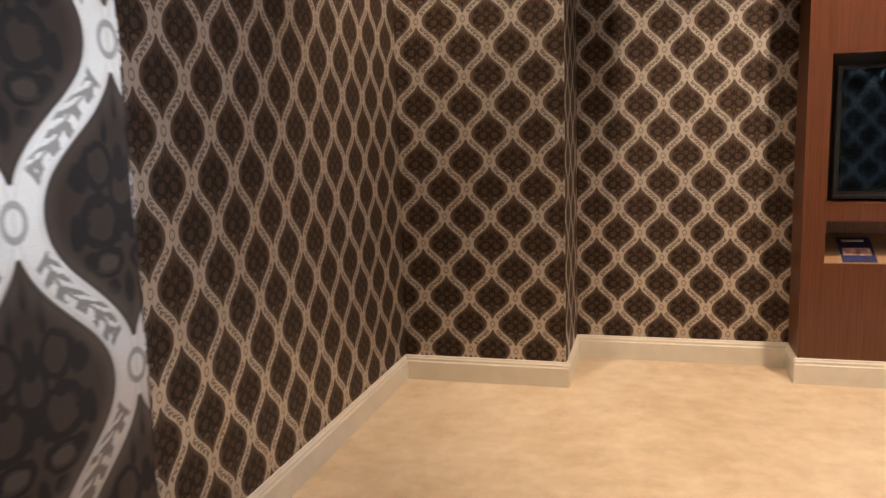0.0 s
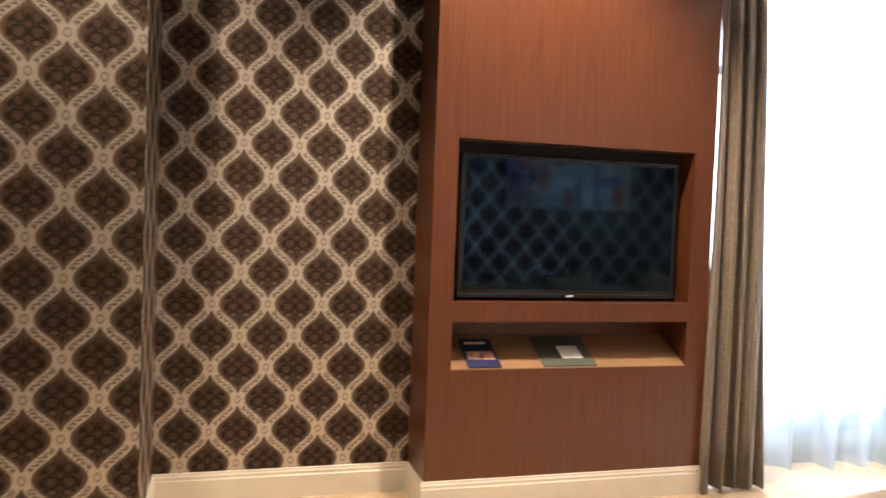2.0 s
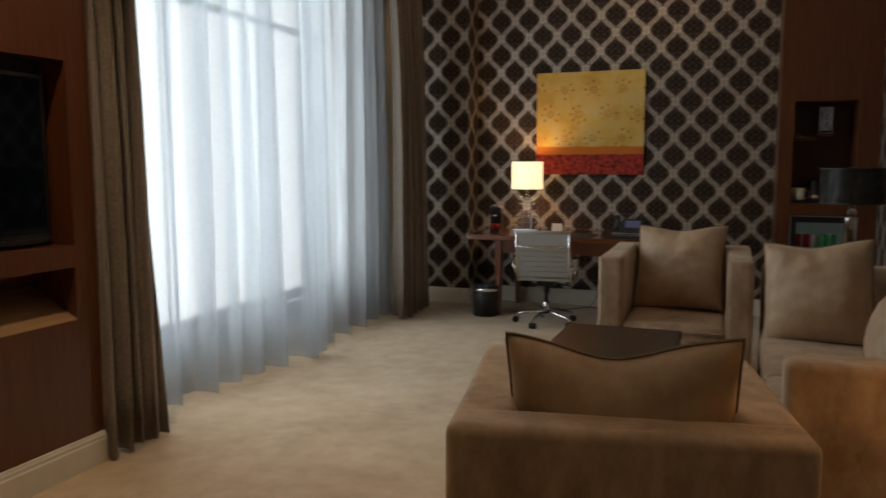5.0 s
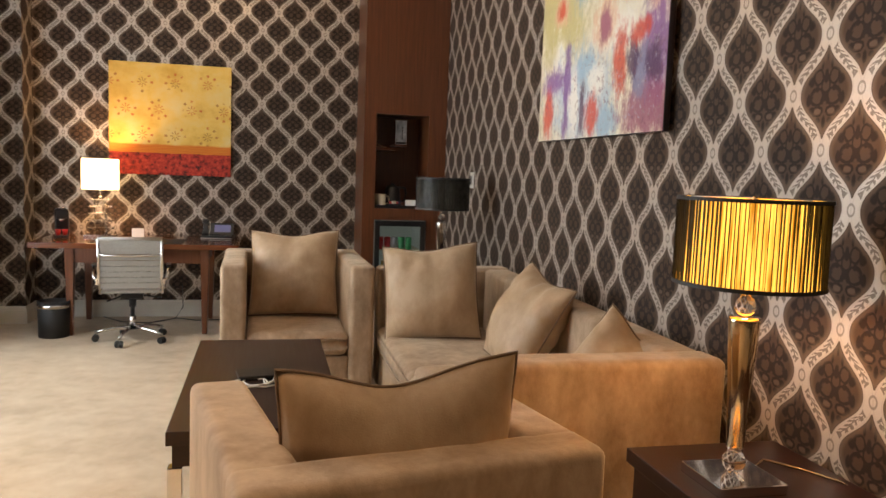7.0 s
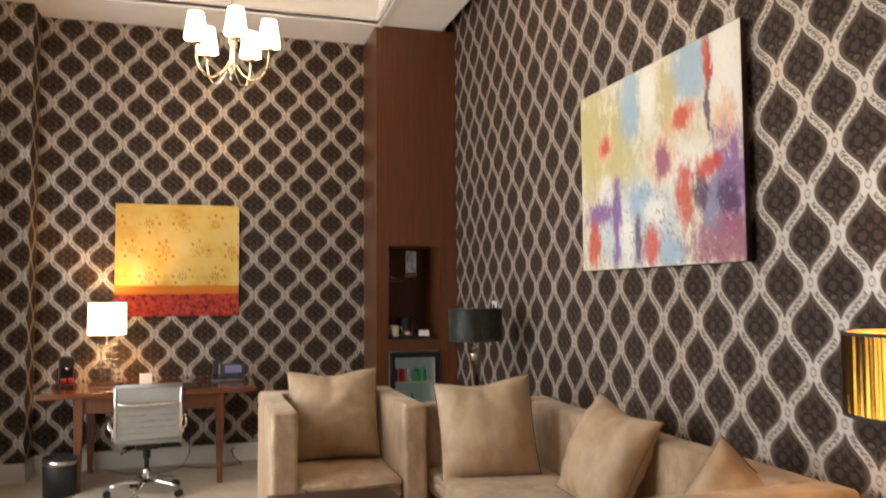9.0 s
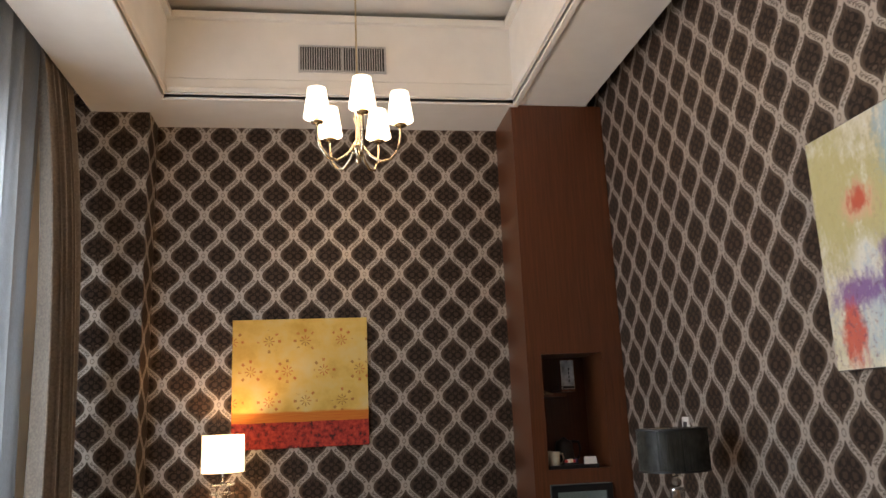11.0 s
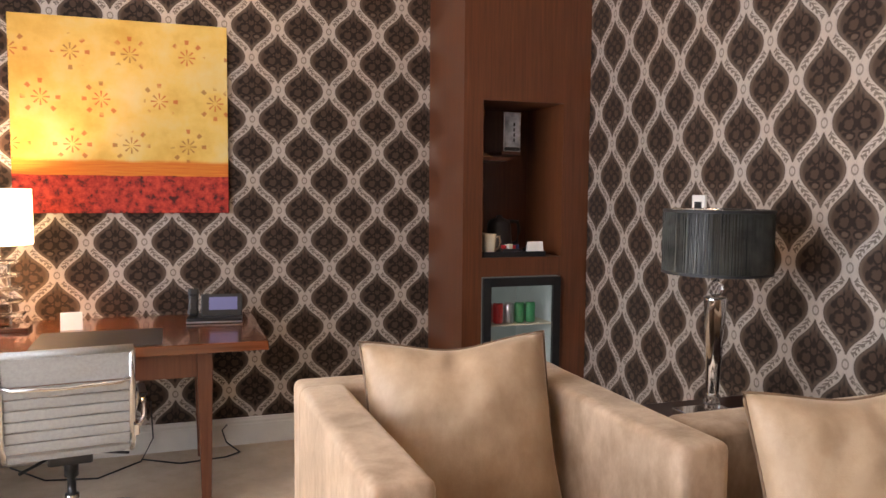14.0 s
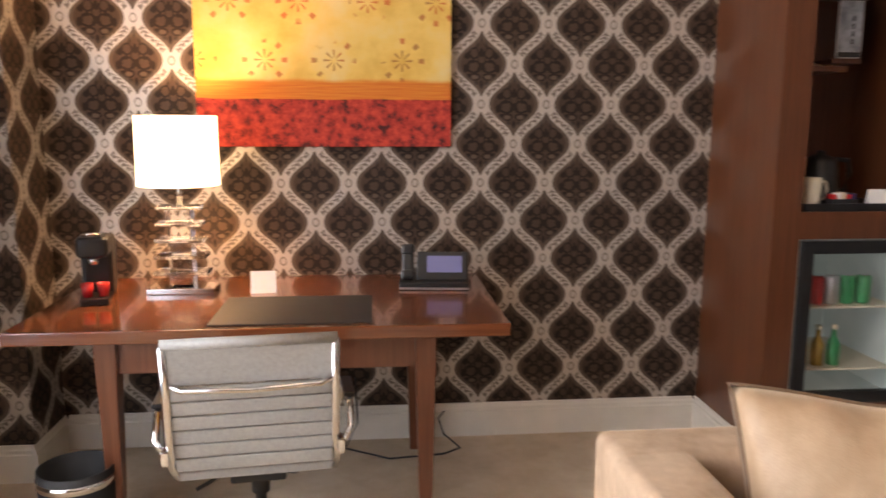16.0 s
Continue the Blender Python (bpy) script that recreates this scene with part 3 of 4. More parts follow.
# ceiling: soffit round a raised tray, with a shadow slot along the sofa wall
TX0, TX1, TY0, TY1 = -2.37, 0.40, -3.85, -0.64
ceil = join_bm(
    box_bm(-2.99, TX0, YB, 0, HC, HC + 0.16), box_bm(TX1, 1.03, -6.8, 0, HC, HC + 0.16),
    box_bm(TX0, TX1, TY1, 0, HC, HC + 0.16), box_bm(TX0, TX1, YB, TY0, HC, HC + 0.16),
    box_bm(TX1, 3.5, YB, -6.8, HC, HC + 0.16))
fixed("ceiling", ceil, M_CEIL, "white plaster ceiling soffit")
fixed("ceiling_tray", join_bm(
    box_bm(TX0 - 0.1, TX0, TY0 - 0.1, TY1 + 0.1, HC + 0.163, TOP - 0.1), box_bm(TX1, TX1 + 0.1, TY0 - 0.1, TY1 + 0.1, HC + 0.163, TOP - 0.1),
    box_bm(TX0, TX1, TY1, TY1 + 0.1, HC + 0.163, TOP - 0.1), box_bm(TX0, TX1, TY0 - 0.1, TY0, HC + 0.163, TOP - 0.1)), M_CEIL)
fixed("ceiling_top", box_bm(-3.6, 3.65, YB - 0.15, 0.15, TOP, TOP + 0.1), M_CEIL)


def tray_moulding(inset, drop, size):
    """One stepped strip of the tray's crown moulding."""
    x0, x1, y0, y1 = TX0 + inset, TX1 - inset, TY0 + inset, TY1 - inset
    z0, z1 = HC + drop, HC + drop + size
    t = 0.045
    return join_bm(box_bm(x0, x1, y1 - t, y1, z0, z1, 0.006), box_bm(x0, x1, y0, y0 + t, z0, z1, 0.006),
                   box_bm(x0, x0 + t, y0 + t, y1 - t, z0, z1, 0.006), box_bm(x1 - t, x1, y0 + t, y1 - t, z0, z1, 0.006))


fixed("trim_tray_lower", tray_moulding(-0.045, -0.02, 0.05), M_CEIL)
fixed("trim_tray_middle", tray_moulding(-0.02, 0.032, 0.05), M_CEIL)
fixed("trim_tray_upper", tray_moulding(0.0, 0.66, 0.06), M_CEIL)

vent = thing("ceiling_vent", "grey slatted air vent in the ceiling tray", "vent")
part("backing", box_bm(-1.33, -0.66, TY1 - 0.012, TY1 - 0.002, 4.29, 4.50), M_BLACKMAT, vent)
for x0, x1, z0, z1 in ((-1.345, -0.645, 4.495, 4.51), (-1.345, -0.645, 4.28, 4.295), (-1.345, -1.33, 4.295, 4.495), (-0.66, -0.645, 4.295, 4.495), (-1.002, -0.988, 4.295, 4.495)):
    part("frame", box_bm(x0, x1, TY1 - 0.022, TY1 - 0.003, z0, z1), M_SILVER, vent)
for k in range(34):
    x = -1.32 + k * 0.0193
    part("slat", box_bm(x, x + 0.007, TY1 - 0.02, TY1 - 0.013, 4.297, 4.493), M_SILVER, vent)

# trim rings for the assumed lamps, the added fills among them
for x, y, _, _ in DOWN_AND_FILL:
    dl = thing("downlight", "small round ceiling downlight, assumed out of view", "downlight", pose(x, y, HC), "ceiling downlights")
    part("ring", lathe_bm(((0.030, -0.001), (0.034, -0.006), (0.048, -0.006), (0.052, -0.001))), M_WHITE, dl, smooth=True)

# ---- television wall ----
unit = thing("tv_wall_unit", "reddish walnut veneer wall unit with niches", "wall unit")
UX, UY0, UY1 = -2.82, -6.70, -5.06
NY0, NY1 = -6.575, -5.19
ZS0, ZS1, ZT0, ZT1 = 0.735, 0.985, 1.09, 1.935
for nm, y0, y1, z0, z1 in (("lower_panel", UY0, UY1, 0.0, ZS0), ("side_stile", UY0, NY0, ZS0, ZT1), ("side_stile", NY1, UY1, ZS0, ZT1),
                           ("rail", NY0, NY1, ZS1, ZT0), ("upper_panel", UY0, UY1, ZT1, HC)):
    part(nm, box_bm(-3.29, UX, y0, y1, z0, z1), M_WOOD, unit)
part("niche_back", box_bm(-3.0, -2.97, NY0, NY1, ZT0, ZT1), M_BLACKMAT, unit, "black niche back")
part("shelf_back", box_bm(-3.13, -3.1, NY0, NY1, ZS0, ZS1), M_WOOD, unit)
slope = box_bm(-3.098, UX - 0.002, NY0 + 0.002, NY1 - 0.002, ZS0 - 0.02, ZS0 + 0.004)
for v in slope.verts:
    if v.co.x < -3.0 and v.co.z > ZS0:
        v.co.z += 0.14
part("sloped_shelf", slope, M_OAK, unit, "pale sloping display shelf")

tv = thing("television", "flat black television switched off in a niche", "television")
part("bezel", box_bm(-2.955, -2.905, -6.53, -5.235, 1.105, 1.87, 0.006), M_BLACK, tv)
part("screen", box_bm(-2.906, -2.902, -6.505, -5.26, 1.15, 1.85), M_SCREEN, tv, "glossy dark screen")
part("lower_trim", box_bm(-2.906, -2.896, -6.53, -5.235, 1.108, 1.128, 0.003), M_BLACK, tv, "thin glossy trim strip")
part("badge", box_bm(-2.896, -2.894, -5.905, -5.865, 1.112, 1.124), M_PAPER, tv)
part("wall_mount", box_bm(-2.97, -2.955, -6.1, -5.6, 1.3, 1.6), M_BLACKMAT, tv)


def lying(name, y0, y1, material, label, cat, lift=0.0, length=0.17, start=0.02):
    """A flat printed thing resting on the sloping shelf."""
    bm = box_bm(0, length, y0, y1, 0.0, 0.006, 0.001, 1)
    a = math.atan2(0.14, 0.276)
    bmesh.ops.transform(bm, matrix=Matrix.Translation((UX - 0.004, 0, ZS0 + 0.007 + lift)) @ Matrix.Rotation(-a, 4, "Y").inverted() @ Matrix.Scale(-1, 4, (1, 0, 0)) @ Matrix.Translation((start, 0, 0)), verts=bm.verts[:])
    bmesh.ops.recalc_face_normals(bm, faces=bm.faces[:])
    return tagged(part(name, bm, material), label, cat)


br = lying("brochure", -6.475, -6.29, M_NAVY, "dark blue printed brochure with a glowing picture", "brochure", 0.0, 0.25, 0.002)
b2 = lying("picture", -6.46, -6.31, plain("brochure_glow", (0.75, 0.45, 0.35), 0.3, grain=0.4, scale=20), "", "", 0.006, 0.07, 0.06)
b2.parent = br
b3 = lying("title", -6.45, -6.33, M_PAPER, "", "", 0.006, 0.016, 0.2)
b3.parent = br
for o in (b2, b3):
    for key in ("label", "category"):
        if key in o:
            del o[key]
fo = lying("folder", -6.05, -5.735, M_FOLDER, "grey-green hotel information folder", "folder", 0.0, 0.27, 0.003)
cd = lying("note_card", -5.92, -5.80, M_PAPER, "small white card lying on the folder", "card", 0.007, 0.11, 0.06)

# ---- curtains ----


def curtain(y0, y1, x, z0, z1, folds, amp, seed, flare=0.0, bulge=None, lean=0.0, ridge=0.0):
    """A hanging cloth with irregular folds."""
    rnd = random.Random(seed)
    n, rows = folds * 14, 14
    ph = [rnd.uniform(-0.9, 0.9) for _ in range(folds + 2)]
    am = [rnd.uniform(0.5, 1.35) for _ in range(folds + 2)]
    bm = bmesh.new()
    grid = []
    for r in range(rows + 1):
        h = r / rows
        line = []
        for k in range(n + 1):
            s = k / n
            f = s * folds
            i = int(min(f, folds - 1e-6))
            q = f - i
            a = am[i] * (1 - q) + am[i + 1] * q
            p = ph[i] * (1 - q) + ph[i + 1] * q
            wave = math.sin(2 * math.pi * f + p + 0.5 * math.sin(3 * h + i))
            wave = math.copysign(abs(wave) ** 0.75, wave)
            if ridge:
                wave = 2 * ((wave + 1) / 2) ** (1 + ridge) - 1
            xx = x + amp * a * wave * (1.0 - 0.45 * h)
            xx += lean * h ** 4
            if bulge:
                xx += bulge[1] * math.exp(-((s - bulge[0]) / bulge[2]) ** 2) * (1 - 0.5 * h)
            yy = y0 + (y1 - y0) * s + 0.25 * amp * math.cos(4 * math.pi * f + p)
            yy += flare * (1 - h) ** 2 * (s - 0.5)
            zz = z0 + (z1 - z0) * h + (0.012 * math.sin(5 * f + seed) if r == 0 else 0)
            line.append(bm.verts.new((xx, yy, zz)))
        grid.append(line)
    for a, b in zip(grid, grid[1:]):
        for k in range(n):
            bm.faces.new((a[k], a[k + 1], b[k + 1], b[k]))
    return bm


def hung(name, bm, material, label, thick):
    ob = tagged(part(name, bm, material, smooth=True), label, "curtain")
    if thick:
        md = ob.modifiers.new("thickness", "SOLIDIFY")
        md.thickness = thick
    return ob


hung("drape", curtain(-5.03, -4.74, -2.81, 0.02, 4.3, 4, 0.075, 3, 0.12, None, -0.26), M_DRAPE, "heavy taupe drape gathered beside the television unit", 0.006)
hung("drape", curtain(-1.36, -0.74, -2.88, 0.02, 4.3, 5, 0.07, 5, 0.1, None, -0.2), M_DRAPE, "heavy taupe drape gathered near the desk", 0.006)
voile = hung("sheer_curtain", curtain(-4.80, -2.80, -3.05, 0.02, 4.3, 8, 0.10, 11, 0, (0.96, 0.2, 0.07), 0, 1.3), M_SHEER, "white voile curtain glowing with daylight", 0)
hung("sheer_curtain", curtain(-2.74, -1.10, -3.08, 0.02, 4.3, 6, 0.10, 12, 0, None, 0, 1.0), M_SHEER, "white voile curtain glowing with daylight", 0)
part("folded_edge", curtain(-3.02, -2.79, -2.86, 0.02, 4.3, 1, 0.03, 21, 0, None, -0.1), M_SHEER, voile, "doubled, greyer cloth at the opening edge", True)
rail = thing("curtain_track", "white ceiling curtain track", "curtain track")
part("track", box_bm(-3.10, -3.06, -5.05, -0.34, 4.29, 4.32), M_WHITE, rail)
part("track", box_bm(-3.12, -3.10, -5.05, -0.34, 4.30, 4.32), M_WHITE, rail)
part("bracket", box_bm(-3.12, -3.06, -2.72, -2.68, 4.32, TOP), M_WHITE, rail)

# ---- desk corner ----
ZD = 0.785
desk = thing("desk", "cherry-stained wooden writing desk with tapered legs", "desk")
part("desktop", box_bm(-2.36, -0.70, -0.93, -0.03, ZD - 0.045, ZD, 0.005), M_DESK, desk, "polished reddish top", )
for x in (-2.06, -0.985):
    for y in (-0.83, -0.13):
        part("leg", taper_bm(x, y, 0.042, 0.075, 0, ZD - 0.045), M_DESKLEG, desk)
for x0, x1, y0, y1 in ((-2.03, -1.015, -0.845, -0.82), (-2.03, -1.015, -0.14, -0.115), (-2.075, -2.05, -0.80, -0.16), (-0.995, -0.97, -0.80, -0.16)):
    part("apron", box_bm(x0, x1, y0, y1, ZD - 0.17, ZD - 0.0455), M_DESKLEG, desk)

blot = tagged(part("desk_blotter", box_bm(-1.72, -1.17, -0.89, -0.47, ZD + 0.0005, ZD + 0.005, 0.002, 1), M_BLACKMAT), "black leather desk blotter on the desk", "blotter")


def tent_card(x, y, z, w, h, turn, label):
    bm = bmesh.new()
    d = h * 0.35
    for s in (-1, 1):
        vs = [bm.verts.new(c) for c in ((-w / 2, s * d, 0), (w / 2, s * d, 0), (w / 2, 0, h), (-w / 2, 0, h), (-w / 2, s * (d - 0.003), 0), (w / 2, s * (d - 0.003), 0), (w / 2, 0, h - 0.006), (-w / 2, 0, h - 0.006))]
        for q in ((0, 1, 2, 3), (4, 5, 6, 7), (0, 1, 5, 4), (1, 2, 6, 5), (0, 3, 7, 4)):
            bm.faces.new([vs[i] for i in q])
    bmesh.ops.transform(bm, matrix=pose(x, y, z, 0, 0, turn), verts=bm.verts[:])
    return tagged(part("tent_card", bm, M_PAPER), label, "card")


tent_card(-1.60, -0.36, ZD, 0.10, 0.085, 4, "small white folded card on the desk")


def desk_lamp(x, y):
    o = thing("table_lamp", "lit white drum lamp on stacked clear acrylic blocks", "lamp", pose(x, y, ZD))
    part("base", box_bm(-0.13, 0.13, -0.07, 0.07, 0, 0.022, 0.003), M_CHROME, o)
    z = 0.022
    for k in range(5):
        part("block", box_bm(-0.045, 0.045, -0.045, 0.045, z, z + 0.05, 0.003), M_ACRYL, o)
        part("plate", box_bm(-0.105 + 0.006 * k, 0.105 - 0.006 * k, -0.055, 0.055, z + 0.0505, z + 0.0645, 0.002), M_ACRYL, o)
        z += 0.065
    part("stem", lathe_bm(((0.0, z), (0.012, z), (0.012, z + 0.09), (0.006, z + 0.1), (0.0, z + 0.1)), 16), M_CHROME, o, smooth=True)
    sh = lathe_bm(((0.153, 0.425), (0.156, 0.427), (0.154, 0.695), (0.151, 0.695), (0.150, 0.427), (0.153, 0.425)), 40)
    ob = part("shade", sh, M_SHADE_DESK, o, "glowing white shade", True)
    return o


desk_lamp(-1.92, -0.32)

CM = pose(-2.21, -0.45, ZD, 0, 0, 12) @ Matrix.Scale(1.02, 4)
cm = thing("coffee_machine", "small black pod coffee machine on the desk", "coffee machine", CM)
body = join_bm(box_bm(-0.055, 0.055, 0.02, 0.16, 0, 0.23, 0.015), box_bm(-0.055, 0.055, -0.10, 0.05, 0.17, 0.25, 0.025, 3), box_bm(-0.05, 0.05, -0.11, 0.03, 0, 0.025, 0.006))
part("body", body, M_BLACK, cm)
part("spout", lathe_bm(((0.0, 0.145), (0.018, 0.145), (0.022, 0.172), (0.0, 0.172)), 12, 0, -0.06), M_CHROME, cm, smooth=True)
part("lever", tube_bm(((-0.03, -0.08, 0.255), (0, -0.11, 0.262), (0.03, -0.08, 0.255)), 0.006), M_CHROME, cm, smooth=True)
for k, dx in enumerate((-0.027, 0.027)):
    cup = tagged(part("espresso_cup", lathe_bm(((0.0, 0.0), (0.017, 0.0), (0.023, 0.05), (0.020, 0.05), (0.015, 0.006), (0.0, 0.006)), 20), M_RED, smooth=True), "small red espresso cup under the coffee machine", "cup", "red espresso cups")
    cup.matrix_world = CM @ pose(dx, -0.06, 0.0255)

ph = thing("desk_phone", "black desk telephone with a lit violet display", "telephone", pose(-0.91, -0.30, ZD, 0, 0, -6))
bm = box_bm(-0.14, 0.14, -0.09, 0.09, 0, 0.03, 0.008)
part("base", bm, M_BLACK, ph)
def tilted(bm):
    bmesh.ops.transform(bm, matrix=pose(0, -0.03, 0.028, -24, 0, 0), verts=bm.verts[:])
    return bm


part("console", tilted(box_bm(-0.072, 0.14, -0.002, 0.022, 0, 0.125, 0.006)), M_BLACK, ph)
part("display", tilted(box_bm(-0.03, 0.115, -0.0045, -0.0025, 0.035, 0.105)), M_PHONESCR, ph, "lit violet display")
part("handset", tilted(join_bm(box_bm(-0.135, -0.085, -0.012, 0.02, 0.0, 0.15, 0.012), box_bm(-0.138, -0.082, -0.028, 0.0, 0.11, 0.152, 0.012), box_bm(-0.138, -0.082, -0.028, 0.0, 0.004, 0.042, 0.012))), M_BLACK, ph)
part("trim", box_bm(-0.14, 0.14, -0.094, -0.0905, 0.004, 0.012), M_SILVER, ph)

bin_ = thing("waste_bin", "round black waste bin with a silver rim", "bin", pose(-2.18, -0.86, 0))
part("body", lathe_bm(((0.0, 0.0), (0.118, 0.0), (0.125, 0.30), (0.119, 0.30), (0.112, 0.01), (0.0, 0.01)), 40), M_BLACKMAT, bin_, smooth=True)
part("band", lathe_bm(((0.1245, 0.245), (0.1275, 0.246), (0.1285, 0.272), (0.1255, 0.273)), 40), M_CHROME, bin_, "polished silver band", True)


def office_chair(m):
    o = thing("office_chair", "grey ribbed leather office chair with chrome frame", "office chair", m)
    # faces +y; origin on the floor under the gas spring
    side = [(-0.0, 0.24, 0.485), (0, 0.235, 0.47), (0, 0.0, 0.445), (0, -0.17, 0.45), (0, -0.235, 0.50), (0, -0.265, 0.58), (0, -0.30, 0.75), (0, -0.335, 0.92)]
    for sx in (-0.245, 0.245):
        part("side_rail", tube_bm([(sx, y, z) for _, y, z in side], 0.014, 8), M_CHROME, o, smooth=True)
    # back ribs
    n = 6
    for k in range(n):
        f0, f1 = k / n, (k + 1) / n
        z0, z1 = 0.50 + f0 * 0.29, 0.50 + f1 * 0.29
        y0, y1 = -0.238 - 0.067 * f0, -0.238 - 0.067 * f1
        b = box_bm(-0.235, 0.235, -0.011, 0.011, 0.0, (z1 - z0) - 0.003, 0.007, 2)
        for v in b.verts:
            v.co.y += y0 + (y1 - y0) * v.co.z / (z1 - z0) + 0.035 * (v.co.x / 0.235) ** 2 * 0
            v.co.z += z0
        part("back_rib", b, M_LEATHER, o)
    panel = box_bm(-0.235, 0.235, -0.008, 0.008, 0.0, 0.125, 0.005)
    for v in panel.verts:
        v.co.y += -0.305 - 0.03 * v.co.z / 0.125
        v.co.z += 0.792
    part("back_panel", panel, M_LEATHER, o)
    part("head_roll", tube_bm(((-0.25, -0.337, 0.925), (0.25, -0.337, 0.925)), 0.016, 10), M_LEATHER, o, smooth=True)
    for k in range(8):
        y0 = -0.20 + k * 0.055
        part("seat_rib", box_bm(-0.235, 0.235, y0, y0 + 0.052, 0.447, 0.475, 0.008), M_LEATHER, o)
    part("back_bar", tube_bm(((-0.25, -0.30, 0.80), (-0.2, -0.335, 0.785), (0, -0.345, 0.78), (0.2, -0.335, 0.785), (0.25, -0.30, 0.80)), 0.009, 8), M_CHROME, o, smooth=True)
    part("seat_bar", tube_bm(((-0.25, 0.02, 0.43), (0.25, 0.02, 0.43)), 0.012, 8), M_CHROME, o, smooth=True)
    for sx in (-1, 1):
        x = sx * 0.262
        arm = part("armrest", tube_bm(((x, -0.26, 0.56), (x + sx * 0.03, -0.24, 0.60), (x + sx * 0.035, -0.16, 0.655), (x + sx * 0.035, 0.02, 0.665), (x + sx * 0.03, 0.08, 0.63), (x, 0.09, 0.5), (x, 0.06, 0.45)), 0.012, 8), M_CHROME, o, smooth=True)
        part("pad", box_bm(x + sx * 0.035 - 0.018, x + sx * 0.035 + 0.018, -0.15, 0.02, 0.668, 0.685, 0.006), M_BLACK, arm)
        part("bracket", box_bm(x - 0.012, x + 0.012, -0.285, -0.235, 0.535, 0.585, 0.006), M_CHROME, arm)
    part("mechanism", box_bm(-0.09, 0.09, -0.12, 0.10, 0.385, 0.432, 0.01), M_BLACK, o)
    part("lever", tube_bm(((0.08, 0.0, 0.40), (0.24, -0.04, 0.385)), 0.007), M_BLACK, o)
    part("lever", tube_bm(((-0.08, -0.02, 0.40), (-0.20, -0.09, 0.365)), 0.007), M_BLACK, o)
    part("gas_spring", lathe_bm(((0.0, 0.10), (0.028, 0.10), (0.028, 0.22), (0.018, 0.222), (0.018, 0.30), (0.03, 0.30), (0.03, 0.386), (0.0, 0.386)), 20), M_BLACK, o, smooth=True)
    part("collar", lathe_bm(((0.029, 0.13), (0.031, 0.13), (0.031, 0.215), (0.019, 0.2215)), 20), M_CHROME, o, smooth=True)
    for k in range(5):
        a = radians(90 + 72 * k + 18)
        c, s = math.cos(a), math.sin(a)
        sp = part("base_spoke", tube_bm([(c * r, s * r, z) for r, z in ((0.02, 0.115), (0.12, 0.115), (0.24, 0.095), (0.30, 0.082))], [0.02, 0.019, 0.015, 0.012], 8), M_CHROME, o, smooth=True)
        w = join_bm(*[lathe_bm(((0.0, -0.012), (0.026, -0.012), (0.03, -0.006), (0.03, 0.006), (0.026, 0.012), (0.0, 0.012)), 18) for _ in range(2)])
        h = len(w.verts) // 2
        for i, v in enumerate(w.verts):
            x, y, z = v.co
            z += 0.017 if i < h else -0.017
            v.co = Vector((c * 0.30 + x * c - z * s, s * 0.30 + x * s + z * c, 0.031 + y))
        part("caster", w, M_BLACK, sp)
    return o


office_chair(pose(-1.535, -1.06, 0, 0, 0, 6) @ Matrix.Scale(0.94, 4))

for pts in (((-1.25, -0.02, 0.30), (-1.24, -0.06, 0.1), (-1.3, -0.15, 0.006), (-1.5, -0.35, 0.006), (-1.75, -0.3, 0.006), (-1.95, -0.05, 0.006)),
            ((-0.84, -0.03, 0.13), (-0.87, -0.06, 0.11), (-0.85, -0.1, 0.05), (-0.78, -0.16, 0.006), (-0.86, -0.22, 0.006), (-1.1, -0.25, 0.006), (-1.3, -0.12, 0.006))):
    tagged(part("power_cable", tube_bm(pts, 0.0045, 6), M_BLACK, smooth=True), "thin black power cable trailing on the carpet", "cable")

PX0, PX1, PZ0, PZ1 = -1.90, -0.815, 1.352, 2.38
bk = tagged(part("painting", box_bm(PX0, PX1, -0.035, -0.014, PZ0, PZ1, 0.003, 1), sunset_canvas(PX0, PX1, PZ0, PZ1)), "yellow batik canvas with flowers and a red base", "painting")
ab = tagged(part("painting", box_bm(1.112, XR - 0.016, -4.785, -3.275, 1.672, 2.735, 0.004, 1), abstract_canvas(-4.785, -3.275, 1.672, 2.735)), "large colourful abstract canvas with red poppies", "painting")

for o, x0, x1, y0, y1, z0, z1 in ((bk, PX0 + 0.03, PX1 - 0.03, -0.0138, -0.002, PZ0 + 0.03, PZ1 - 0.03), (ab, XR - 0.0158, XR - 0.002, -4.755, -3.305, 1.70, 2.705)):
    part("stretcher_frame", box_bm(x0, x1, y0, y1, z0, z1), M_OAK, o, "pale wooden stretcher")

sw = thing("wall_switch", "white wall control plate with a dark display", "switch")
part("plate", box_bm(XR - 0.014, XR - 0.001, -1.66, -1.57, 1.35, 1.48, 0.003), M_PAPER, sw)
part("display", box_bm(XR - 0.016, XR - 0.0142, -1.64, -1.59, 1.38, 1.45), M_BLACK, sw, "small dark display")

# ---- minibar cabinet ----
CX0, CX1, CY = 0.385, XR - 0.003, -0.60
AX0, AX1 = 0.50, 0.99
cab = thing("minibar_cabinet", "tall walnut cabinet with open niche and minibar", "cabinet")
ZF1, ZN0, ZN1 = 1.01, 1.118, 1.985
